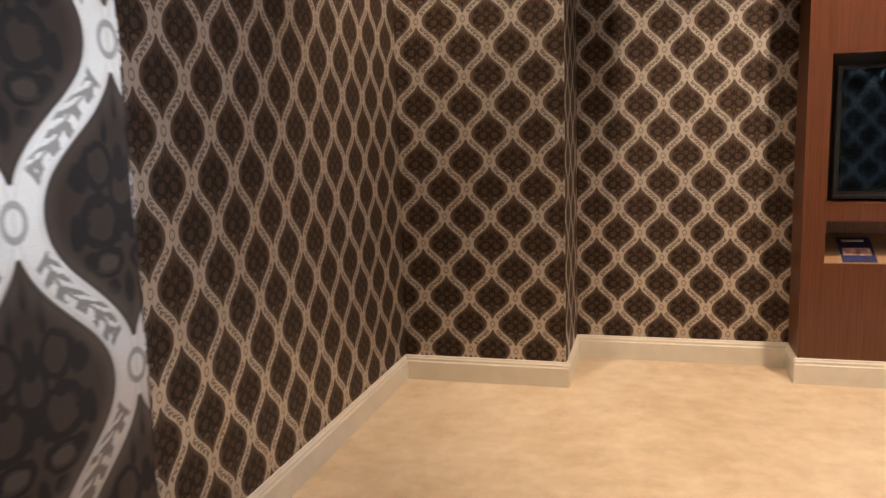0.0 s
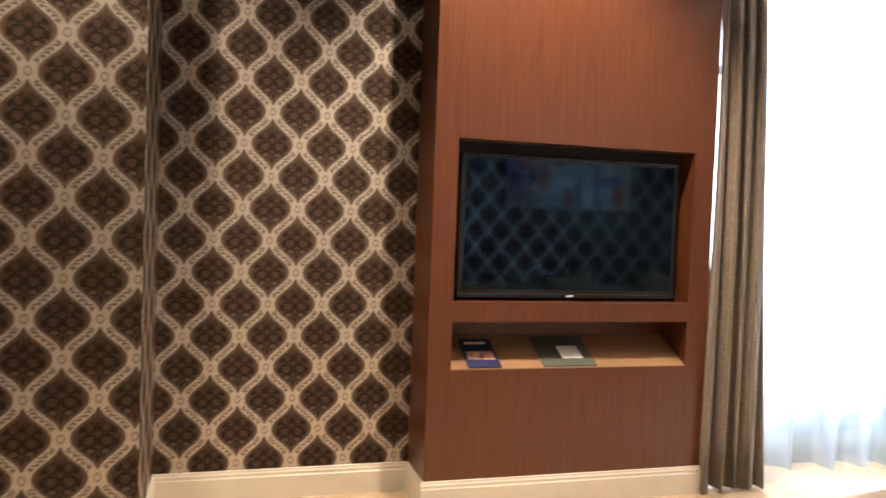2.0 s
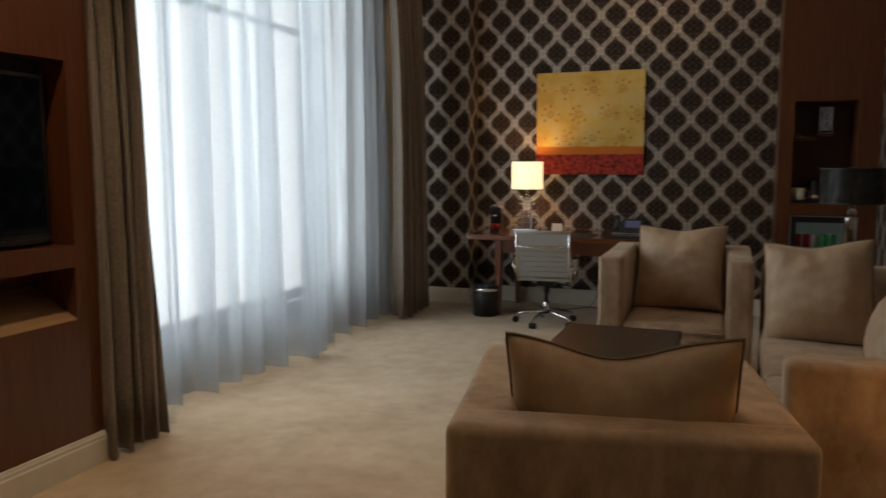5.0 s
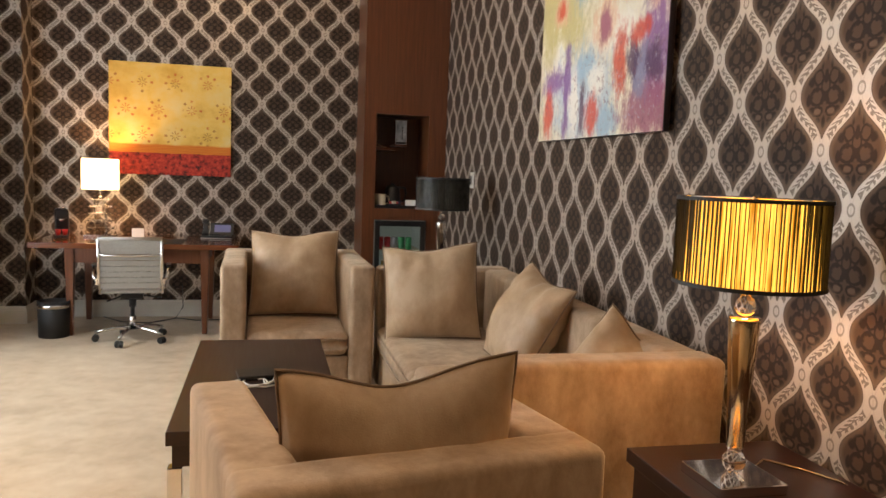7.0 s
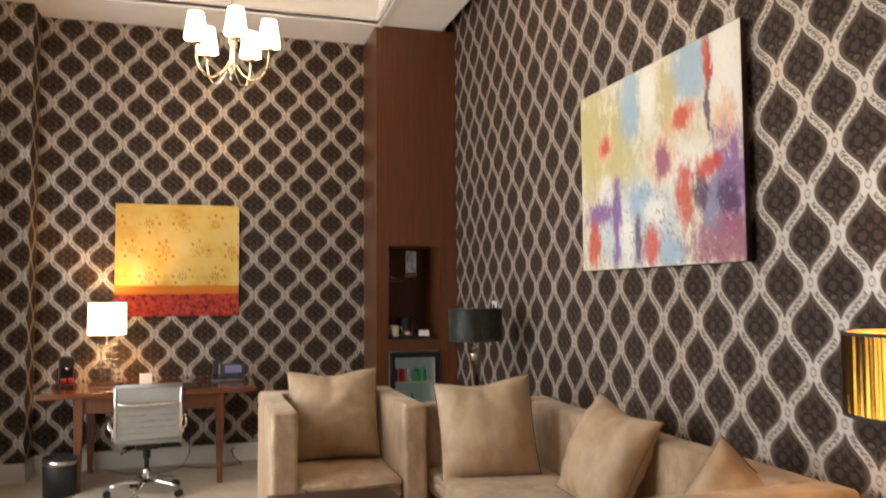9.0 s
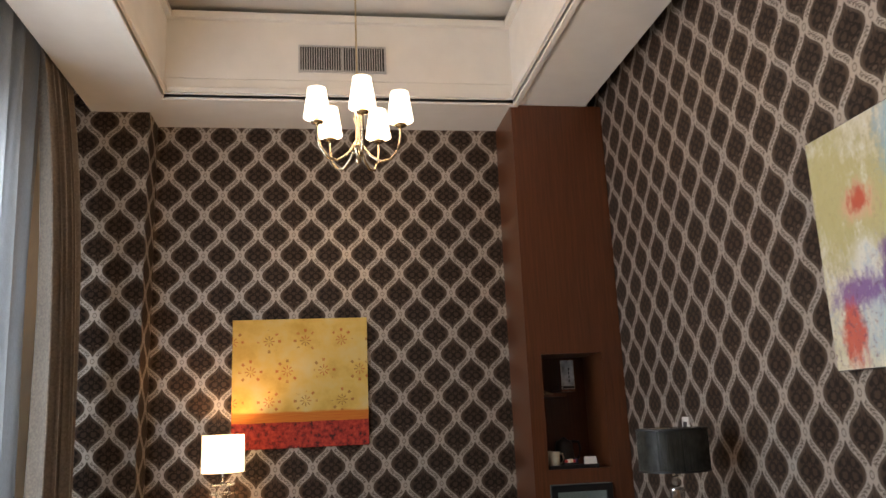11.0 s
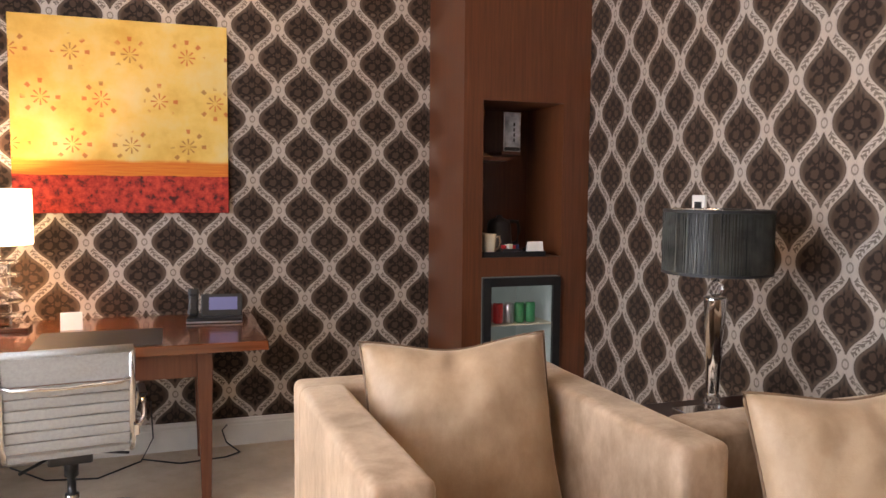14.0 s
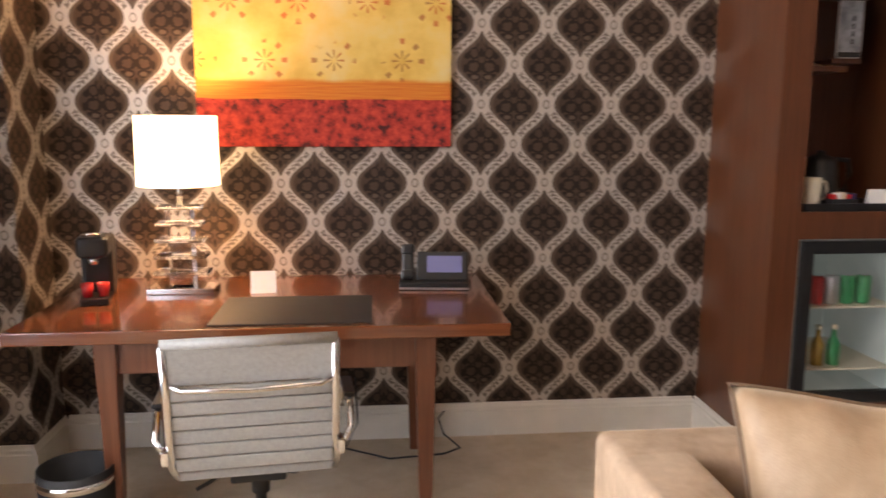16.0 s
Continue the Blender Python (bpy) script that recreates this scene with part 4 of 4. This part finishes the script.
for nm, x0, x1, z0, z1 in (("stile", CX0, AX0, 0, HC - 0.003), ("stile", AX1, CX1, 0, HC - 0.003), ("upper_panel", AX0, AX1, ZN1, HC - 0.003), ("rail", AX0, AX1, ZF1, ZN0), ("plinth", AX0, AX1, 0, 0.335)):
    part(nm, box_bm(x0, x1, CY, -0.003, z0, z1), M_WOOD, cab)
part("niche_back", box_bm(AX0, AX1, -0.12, -0.003, ZN0, ZN1), M_WOOD, cab)
part("shelf", box_bm(AX0 + 0.001, AX0 + 0.20, CY + 0.10, -0.121, 1.66, 1.68), M_WOOD, cab)

fr = thing("minibar_fridge", "black framed minibar fridge with glass door", "fridge")
fx0, fx1, fz0, fz1 = AX0 + 0.008, AX1 - 0.008, 0.34, ZF1 - 0.006
for nm, x0, x1, z0, z1 in (("side", fx0, fx0 + 0.02, fz0, fz1), ("side", fx1 - 0.02, fx1, fz0, fz1), ("top", fx0 + 0.02, fx1 - 0.02, fz1 - 0.02, fz1), ("bottom", fx0 + 0.02, fx1 - 0.02, fz0, fz0 + 0.02)):
    part(nm, box_bm(x0, x1, CY + 0.01, -0.06, z0, z1), M_FRIDGE, fr, "pale lining with an added faint glow")
part("lining", box_bm(fx0, fx1, -0.059, -0.04, fz0, fz1), M_FRIDGE, fr, "pale lining with an added faint glow")
door = part("door", join_bm(box_bm(fx0, fx0 + 0.045, CY - 0.022, CY + 0.008, fz0, fz1, 0.003), box_bm(fx1 - 0.045, fx1, CY - 0.022, CY + 0.008, fz0, fz1, 0.003),
                            box_bm(fx0 + 0.045, fx1 - 0.045, CY - 0.022, CY + 0.008, fz1 - 0.05, fz1, 0.003), box_bm(fx0 + 0.045, fx1 - 0.045, CY - 0.022, CY + 0.008, fz0, fz0 + 0.05, 0.003)), M_BLACK, fr)
pn = part("pane", box_bm(fx0 + 0.045, fx1 - 0.045, CY - 0.012, CY - 0.006, fz0 + 0.05, fz1 - 0.05), M_GLASS, door)
pn.visible_shadow = False
for z in (0.46, 0.72):
    part("rack", box_bm(fx0 + 0.022, fx1 - 0.022, CY + 0.04, -0.1, z, z + 0.008), M_CREAM, fr)


def can(x, y, z, material, label):
    o = thing("drink_can", label, "can", pose(x, y, z), "cans in the minibar")
    part("body", lathe_bm(((0.0, 0.0), (0.024, 0.0), (0.031, 0.012), (0.031, 0.105), (0.026, 0.118), (0.0, 0.118)), 20), material, o, smooth=True)
    part("lid", lathe_bm(((0.0, 0.1185), (0.026, 0.1185), (0.026, 0.121), (0.0, 0.121)), 20), M_CHROME, o)


for k, mt in enumerate((M_RED, M_RED, M_SILVER, M_GREEN, M_GREEN)):
    can(0.575 + 0.068 * k, -0.50, 0.728, mt, {M_RED: "red drink can in the minibar", M_SILVER: "silver drink can in the minibar", M_GREEN: "green drink can in the minibar"}[mt])
for k, mt in enumerate((M_AMBER, M_AMBER, M_GREEN)):
    o = thing("small_bottle", "small glass spirits bottle in the minibar", "bottle", pose(0.60 + 0.07 * k, -0.50, 0.468), "bottles in the minibar")
    part("body", lathe_bm(((0.0, 0.0), (0.026, 0.0), (0.026, 0.09), (0.010, 0.12), (0.010, 0.15), (0.0, 0.15)), 18), mt, o, smooth=True)
    part("cap", lathe_bm(((0.0, 0.1505), (0.012, 0.1505), (0.012, 0.168), (0.0, 0.168)), 14), M_CREAM, o)

tr = tagged(part("serving_tray", join_bm(box_bm(0.515, 0.90, -0.585, -0.30, ZN0, ZN0 + 0.008), box_bm(0.515, 0.90, -0.587, -0.577, ZN0 + 0.006, ZN0 + 0.03), box_bm(0.515, 0.525, -0.578, -0.30, ZN0 + 0.006, ZN0 + 0.03), box_bm(0.89, 0.90, -0.578, -0.30, ZN0 + 0.006, ZN0 + 0.03)), M_BLACK), "black serving tray with tea things", "tray")
ZT = ZN0 + 0.0085
kt = thing("kettle", "black electric kettle on a tray", "kettle", pose(0.70, -0.37, ZT))
part("body", lathe_bm(((0.0, 0.0), (0.085, 0.0), (0.085, 0.02), (0.080, 0.025), (0.068, 0.17), (0.060, 0.19), (0.02, 0.205), (0.015, 0.22), (0.0, 0.222)), 28), M_BLACK, kt, smooth=True)
part("handle", tube_bm(((0.06, 0, 0.185), (0.12, 0, 0.18), (0.13, 0, 0.13), (0.115, 0, 0.06), (0.075, 0, 0.045)), 0.011, 8), M_BLACK, kt, smooth=True)
mg = thing("mug", "cream ceramic mug on a tray", "mug", pose(0.575, -0.52, ZT))
part("body", lathe_bm(((0.0, 0.0), (0.034, 0.0), (0.038, 0.02), (0.043, 0.12), (0.039, 0.12), (0.034, 0.01), (0.0, 0.01)), 28), M_CREAM, mg, smooth=True)
part("handle", tube_bm(((0.038, 0, 0.10), (0.062, 0, 0.105), (0.070, 0, 0.07), (0.058, 0, 0.035), (0.036, 0, 0.03)), 0.006, 8), M_CREAM, mg, smooth=True)
m2 = thing("mug", "cream ceramic mug behind another mug", "mug", pose(0.555, -0.40, ZT))
part("body", lathe_bm(((0.0, 0.0), (0.034, 0.0), (0.043, 0.12), (0.039, 0.12), (0.034, 0.01), (0.0, 0.01)), 28), M_CREAM, m2, smooth=True)
sb = thing("sachet_box", "box of tea and coffee sachets", "sachets", pose(0.70, -0.535, ZT))
part("box", box_bm(-0.055, 0.055, -0.025, 0.025, 0, 0.035, 0.002), M_BLACKMAT, sb)
for k in range(5):
    part("sachet", box_bm(-0.05 + 0.02 * k, -0.033 + 0.02 * k, -0.02, 0.02, 0.0355, 0.055 + 0.004 * (k % 3), 0.002), (M_RED, M_PAPER, M_CREAM, M_RED, M_NAVY)[k], sb)
tent_card(0.845, -0.555, ZT, 0.095, 0.075, -5, "small white folded card beside the kettle")
pr = thing("menu_card", "printed grey and white menu card hung in the niche", "card")
part("card", box_bm(0.71, 0.815, -0.40, -0.392, 1.72, 1.945, 0.002), M_PAPER, pr)
part("stand", box_bm(0.70, 0.825, -0.392, -0.125, 1.70, 1.718), M_WOOD, pr)
part("picture", box_bm(0.713, 0.812, -0.4025, -0.4005, 1.745, 1.942), plain("print", (0.48, 0.50, 0.53), 0.4, grain=0.35, scale=14), pr)
part("caption", box_bm(0.713, 0.812, -0.4025, -0.4005, 1.723, 1.744), M_BLACKMAT, pr)
for k in range(4):
    part("text_bar", box_bm(0.768, 0.778, -0.4040, -0.4027, 1.775 + 0.030 * k, 1.795 + 0.030 * k), M_BLACKMAT, pr)
wt = thing("wooden_tongs", "wooden tongs lying on the small shelf", "tongs", pose(0.57, -0.45, 1.681))
part("arm", box_bm(-0.05, 0.05, -0.008, 0.008, 0, 0.01, 0.003), M_OAK, wt)
b = box_bm(-0.05, 0.05, -0.008, 0.008, 0, 0.01, 0.003)
bmesh.ops.transform(b, matrix=pose(0, 0.0, 0.012, 0, 22, 0) , verts=b.verts[:])
part("arm", b, M_OAK, wt)

# ---- seating ----


def padded(x0, x1, y0, y1, z0, z1, r=0.035, wob=0.004, seed=0):
    """Upholstered block with soft edges and slightly uneven faces."""
    bm = box_bm(x0, x1, y0, y1, z0, z1)
    cuts = 3
    bmesh.ops.subdivide_edges(bm, edges=bm.edges[:], cuts=cuts, use_grid_fill=True)
    sharp = [e for e in bm.edges if len(e.link_faces) == 2 and e.calc_face_angle() > 1]
    bmesh.ops.bevel(bm, geom=sharp, offset=r, segments=3, affect="EDGES", profile=0.5)
    for v in bm.verts:
        v.co += v.normal * wob * noise.noise(v.co * 4 + Vector((seed, 0, 0)))
    return bm


def armchair(m, w, d, label, seat=0.47):
    """Square velvet armchair; faces +y, origin on the floor at the middle."""
    o = thing("armchair", label, "armchair", m, "velvet armchairs")
    a, h = 0.15, 0.882
    x, y = w / 2, d / 2
    part("armrest", padded(-x, -x + a, -y + 0.10, y, 0.07, h, 0.025, 0.002), M_VELVET, o, smooth=True)
    part("armrest", padded(x - a, x, -y + 0.10, y, 0.07, h, 0.025, 0.002, seed=3), M_VELVET, o, smooth=True)
    part("backrest", padded(-x - 0.001, x + 0.001, -y, -y + 0.15, 0.07, h + 0.001, 0.025, 0.002, seed=5), M_VELVET, o, smooth=True)
    part("seat_base", padded(-x + a, x - a, -y + 0.13, y - 0.015, 0.09, seat - 0.15, 0.02), M_VELVET, o, smooth=True)
    part("seat_cushion", padded(-x + a + 0.004, x - a - 0.004, -y + 0.14, y + 0.005, seat - 0.15, seat, 0.045, 0.008, 7), M_VELVET, o, smooth=True)
    for sx in (-1, 1):
        for sy in (-1, 1):
            part("foot", taper_bm(sx * (x - 0.07), sy * (y - 0.07), 0.035, 0.05, 0, 0.072), M_MAHOG, o)
    return o


def cushion(m, size, label, seed, puff=0.13, sag=0.03):
    o = thing("cushion", label, "cushion", m, "velvet cushions")
    n, h = 32, size / 2
    bm = bmesh.new()
    fronts, edge = [], []

    def at(u, v, s):
        x = u * h * (1 - 0.06 * (1 - v * v) * abs(u) ** 3)
        z = v * h * (1 - 0.05 * (1 - u * u) * abs(v) ** 3)
        t = puff * max(0.0, 1 - abs(u) ** 2.4) ** 0.6 * max(0.0, 1 - abs(v) ** 2.4) ** 0.6
        dent = 0.1 * math.sin(seed * 3)
        z -= sag * math.exp(-((u - dent) / 0.55) ** 2) * max(0.0, (v + 0.4) / 1.4) ** 2
        rim = max(abs(u), abs(v))
        t *= 1 + 0.12 * noise.noise(Vector((u * 1.6, v * 1.4, seed)))
        # creases that fan out from the slumped top edge and gather along the seams
        fan = math.atan2(u - dent, 1.25 - v)
        t -= 0.02 * max(0.0, v) * math.exp(-((u - dent) / 0.5) ** 2) * (0.5 + 0.5 * math.sin(fan * 9 + seed * s)) * (1 - rim ** 8)
        t += 0.006 * rim ** 3 * math.sin(17 * (u if abs(v) > abs(u) else v) + seed * 5 * s) * (1 - rim ** 10)
        t += 0.008 * noise.noise(Vector((u * 2 + v * 3, v * 5 - u * 2, seed + s))) * (1 - rim ** 4)
        bend = 0.02 * noise.noise(Vector((u, v, seed + 4)))
        return Vector((x, s * t + bend, z))

    for s in (1, -1):
        g = [[bm.verts.new(at(2 * i / n - 1, 2 * j / n - 1, s)) for i in range(n + 1)] for j in range(n + 1)]
        for j in range(n):
            for i in range(n):
                bm.faces.new((g[j][i], g[j][i + 1], g[j + 1][i + 1], g[j + 1][i]))
    bmesh.ops.remove_doubles(bm, verts=bm.verts[:], dist=0.0005)
    bmesh.ops.recalc_face_normals(bm, faces=bm.faces[:])
    part("cover", bm, M_CUSHION, o, smooth=True)
    ring = [at(2 * i / n - 1, -1, 1) for i in range(n)] + [at(1, 2 * i / n - 1, 1) for i in range(n)] + [at(1 - 2 * i / n, 1, 1) for i in range(n)] + [at(-1, 1 - 2 * i / n, 1) for i in range(n)]
    part("piping", tube_bm(ring, 0.0045, 6, True), M_PIPING, o, "darker corded piping", True)
    return o


armchair(pose(-0.205, -5.90, 0, 0, 0, 11), 0.80, 0.80, "beige velvet armchair with its back to the entry")
cushion(pose(-0.176, -6.05, 0.775, 5, -1, 9), 0.56, "gold-beige velvet cushion leaning in an armchair", 1.3, 0.13, 0.05)
armchair(pose(-0.285, -2.56, 0, 0, 0, 181), 0.92, 0.98, "beige velvet armchair facing the coffee table")
cushion(pose(-0.285, -2.40, 0.755, -22, -1.4, -7), 0.60, "beige velvet cushion leaning in an armchair", 4.1)

sofa = thing("sofa", "long beige velvet sofa against the papered wall", "sofa")
sx0, sx1, sy0, sy1, sh = 0.23, 1.115, -5.36, -2.68, 0.85
part("armrest", padded(sx0, sx1, sy0, sy0 + 0.17, 0.07, sh, 0.03), M_VELVET, sofa, smooth=True)
part("armrest", padded(sx0, sx1, sy1 - 0.17, sy1, 0.07, sh, 0.03, seed=2), M_VELVET, sofa, smooth=True)
part("backrest", padded(sx1 - 0.18, sx1 - 0.002, sy0 + 0.16, sy1 - 0.16, 0.07, sh - 0.004, 0.03, seed=6), M_VELVET, sofa, smooth=True)
part("seat_base", padded(sx0 + 0.015, sx1 - 0.17, sy0 + 0.17, sy1 - 0.17, 0.08, 0.31, 0.02), M_VELVET, sofa, smooth=True)
ym = (sy0 + sy1) / 2
for y0, y1 in ((sy0 + 0.173, ym - 0.002), (ym + 0.002, sy1 - 0.173)):
    part("seat_cushion", padded(sx0 - 0.005, sx1 - 0.18, y0, y1, 0.31, 0.47, 0.045, 0.008, y0), M_VELVET, sofa, smooth=True)
for x in (sx0 + 0.07, sx1 - 0.07):
    for y in (sy0 + 0.07, sy1 - 0.07):
        part("foot", taper_bm(x, y, 0.035, 0.05, 0, 0.072), M_MAHOG, sofa)
cushion(pose(0.51, -3.17, 0.742, -12, -5, -16), 0.585, "beige velvet cushion leaning on the sofa's end", 7.7)
cushion(pose(0.81, -4.08, 0.735, -26, 8, -86), 0.54, "beige velvet cushion leaning against the sofa's back", 9.2)
cushion(pose(0.89, -4.97, 0.70, -14, 30, -58), 0.40, "crumpled beige velvet cushion near the sofa's arm", 12.5)

ct = thing("coffee_table", "dark mahogany coffee table with chrome legs", "coffee table")
tx0, tx1, ty0, ty1, tz = -0.80, -0.185, -5.05, -3.62, 0.56
part("tabletop", box_bm(tx0, tx1, ty0, ty1, tz - 0.05, tz, 0.004), M_MAHOG, ct)
part("apron", box_bm(tx0 + 0.02, tx1 - 0.02, ty0 + 0.02, ty1 - 0.02, tz - 0.13, tz - 0.0505), M_MAHOG, ct)
for x in (tx0 + 0.03, tx1 - 0.03):
    for y in (ty0 + 0.03, ty1 - 0.03):
        part("leg", box_bm(x - 0.025, x + 0.025, y - 0.025, y + 0.025, 0, tz - 0.1305, 0.003), M_CHROME, ct, "square chrome leg")
rc = thing("remote_tray", "small dark leather tray on the coffee table", "tray", pose(-0.47, -4.35, tz, 0, 0, 8))
part("body", box_bm(-0.12, 0.12, -0.07, 0.07, 0, 0.02, 0.006), M_BLACK, rc)
pts = []
for k in range(46):
    a = k * 0.42
    pts.append((-0.53 + 0.11 * math.cos(a) * (0.6 + 0.4 * math.sin(k * 0.13)) + 0.002 * k, -4.5 + 0.075 * math.sin(a * 1.03) + 0.002 * k, tz + 0.005 + 0.0025 * (k % 3)))
tagged(part("charging_cable", tube_bm(pts, 0.004, 6), M_PAPER, smooth=True), "white charging cable coiled on the coffee table", "cable")


def side_table(x0, x1, y0, y1, z, label):
    o = thing("side_table", label, "side table", None, "mahogany side tables")
    part("tabletop", box_bm(x0, x1, y0, y1, z - 0.045, z, 0.004), M_MAHOG, o)
    part("apron", box_bm(x0 + 0.02, x1 - 0.02, y0 + 0.02, y1 - 0.02, z - 0.16, z - 0.0455), M_MAHOG, o)
    for x in (x0 + 0.035, x1 - 0.035):
        for y in (y0 + 0.035, y1 - 0.035):
            part("leg", taper_bm(x, y, 0.04, 0.05, 0, z - 0.1605), M_MAHOG, o)
    return o


ZK = 0.645
side_table(0.62, 1.138, -6.25, -5.60, ZK, "dark mahogany side table beside the sofa")
side_table(0.62, 1.138, -2.58, -1.96, ZK, "dark mahogany side table in the corner")


def crystal_lamp(x, y, lit, label):
    o = thing("table_lamp", label, "lamp", pose(x, y, ZK), "tall drum-shade lamps")
    part("base", box_bm(-0.10, 0.10, -0.10, 0.10, 0, 0.03, 0.003), M_CHROME, o, "mirror-polished square base")
    part("ball", lathe_bm([(0.032 * math.sin(math.pi * k / 12), 0.062 - 0.032 * math.cos(math.pi * k / 12)) for k in range(13)], 24), M_ACRYL, o, "clear glass ball", True)
    part("collar", lathe_bm(((0.0, 0.094), (0.022, 0.094), (0.022, 0.106), (0.0, 0.106)), 20), M_CHROME, o, smooth=True)
    # lit lamp's column takes a warmer metal: lamplight put into its colour
    part("column", lathe_bm(((0.0, 0.106), (0.023, 0.106), (0.042, 0.455), (0.042, 0.465), (0.0, 0.465)), 24), M_BRASS if lit else M_CHROME, o, "tapered mirror column", True)
    part("neck", lathe_bm([(0.028 * math.sin(math.pi * k / 10), 0.495 - 0.03 * math.cos(math.pi * k / 10)) for k in range(11)], 20), M_ACRYL, o, "clear glass ball", True)
    part("holder", lathe_bm(((0.0, 0.525), (0.018, 0.525), (0.018, 0.60), (0.0, 0.60)), 16), M_CHROME, o, smooth=True)
    z0, z1 = 0.555, 0.785
    sh = lathe_bm(((0.188, z0), (0.191, z0 + 0.002), (0.186, z1), (0.182, z1), (0.185, z0 + 0.002), (0.188, z0)), 64)
    shade = part("shade", sh, M_SHADE_GOLD if lit else M_SHADE_DARK, o, "lit gold pleated silk shade" if lit else "dark pleated silk shade", True)
    rnd = random.Random(5)
    strings = []
    count = 100 if lit else 210
    for k in range(count):
        w, out = rnd.uniform(0.0010, 0.0026), rnd.uniform(0.006, 0.009)
        b = box_bm(0.187, 0.187 + out, -w / 2, w / 2, z0 + 0.003, z1 - 0.003)
        bmesh.ops.transform(b, matrix=Matrix.Rotation(2 * math.pi * (k + rnd.uniform(-0.35, 0.35)) / count, 4, "Z"), verts=b.verts[:])
        strings.append(b)
    part("string_pleats", join_bm(*strings), M_STRING if lit else M_STRING_HIGHLIT, shade, "dark vertical string pleats")
    for z in (z0 - 0.002, z1 - 0.008):
        part("trim", lathe_bm(((0.188, z), (0.1975, z), (0.1965, z + 0.01), (0.187, z + 0.01)), 64), M_BLACKMAT, shade)
    part("rod", lathe_bm(((0.0, 0.60), (0.004, 0.60), (0.004, z1 + 0.006), (0.0, z1 + 0.006)), 8), M_CHROME, o)
    for a in (0, 120, 240):
        c, s = math.cos(radians(a)), math.sin(radians(a))
        part("spoke", tube_bm(((0, 0, z1 + 0.001), (c * 0.184, s * 0.184, z1 - 0.002)), 0.003, 6), M_CHROME, o)
    return o


crystal_lamp(0.79, -5.90, True, "lit lamp with gold pleated shade and mirror column")
crystal_lamp(0.775, -2.22, False, "unlit lamp with dark pleated shade and chrome column")
pts = [(0.9, -5.83, ZK + 0.005), (0.97, -5.78, ZK + 0.012), (1.05, -5.85, ZK + 0.005), (1.1, -5.95, ZK + 0.005), (1.143, -5.98, ZK - 0.02), (1.15, -5.98, 0.3)]
tagged(part("lamp_cable", tube_bm(pts, 0.004, 6), M_BRASS, smooth=True), "thin clear lamp cable behind the side table", "cable")

# ---- chandelier ----
ch = thing("chandelier", "five-arm polished chandelier with lit white glass shades", "chandelier", pose(-0.95, -2.22, 0))
part("canopy", lathe_bm(((0.0, TOP - 0.045), (0.02, TOP - 0.045), (0.06, TOP - 0.02), (0.065, TOP), (0.0, TOP)), 28), M_BRASS, ch, smooth=True)
part("chain_rod", lathe_bm(((0.0, 3.5), (0.006, 3.5), (0.006, TOP - 0.045), (0.0, TOP - 0.045)), 10), M_BRASS, ch)
part("column", lathe_bm(((0.0, 2.985), (0.012, 2.99), (0.02, 3.01), (0.012, 3.03), (0.03, 3.06), (0.034, 3.10), (0.014, 3.13), (0.012, 3.22), (0.026, 3.26), (0.012, 3.30), (0.010, 3.44), (0.02, 3.47), (0.008, 3.5), (0.0, 3.5)), 24), M_BRASS, ch, smooth=True)
for k in range(5):
    a = radians(-86 + 72 * k)
    c, s = math.cos(a), math.sin(a)
    prof = ((0.02, 3.10), (0.07, 3.03), (0.13, 2.99), (0.19, 3.00), (0.235, 3.06), (0.25, 3.13), (0.25, 3.19))
    pts = []
    for (r0, z0), (r1, z1) in zip(prof, prof[1:]):
        for q in range(3):
            pts.append((c * (r0 + (r1 - r0) * q / 3), s * (r0 + (r1 - r0) * q / 3), z0 + (z1 - z0) * q / 3))
    pts.append((c * 0.25, s * 0.25, 3.19))
    arm = part("arm", tube_bm(pts, 0.008, 8), M_BRASS, ch, smooth=True)
    part("drip_pan", lathe_bm(((0.0, 3.19), (0.035, 3.195), (0.04, 3.205), (0.012, 3.21), (0.012, 3.235), (0.0, 3.235)), 18, c * 0.25, s * 0.25), M_BRASS, arm, smooth=True)
    part("shade", lathe_bm(((0.074, 3.225), (0.077, 3.226), (0.052, 3.40), (0.049, 3.40), (0.073, 3.227), (0.074, 3.225)), 28, c * 0.25, s * 0.25), M_SHADE_CH, arm, "glowing white glass shade", True)
    lamp("chandelier_bulb", "POINT", SHADE_W, WARM, pose(-0.95 + c * 0.25, -2.22 + s * 0.25, 3.43), 0.03)
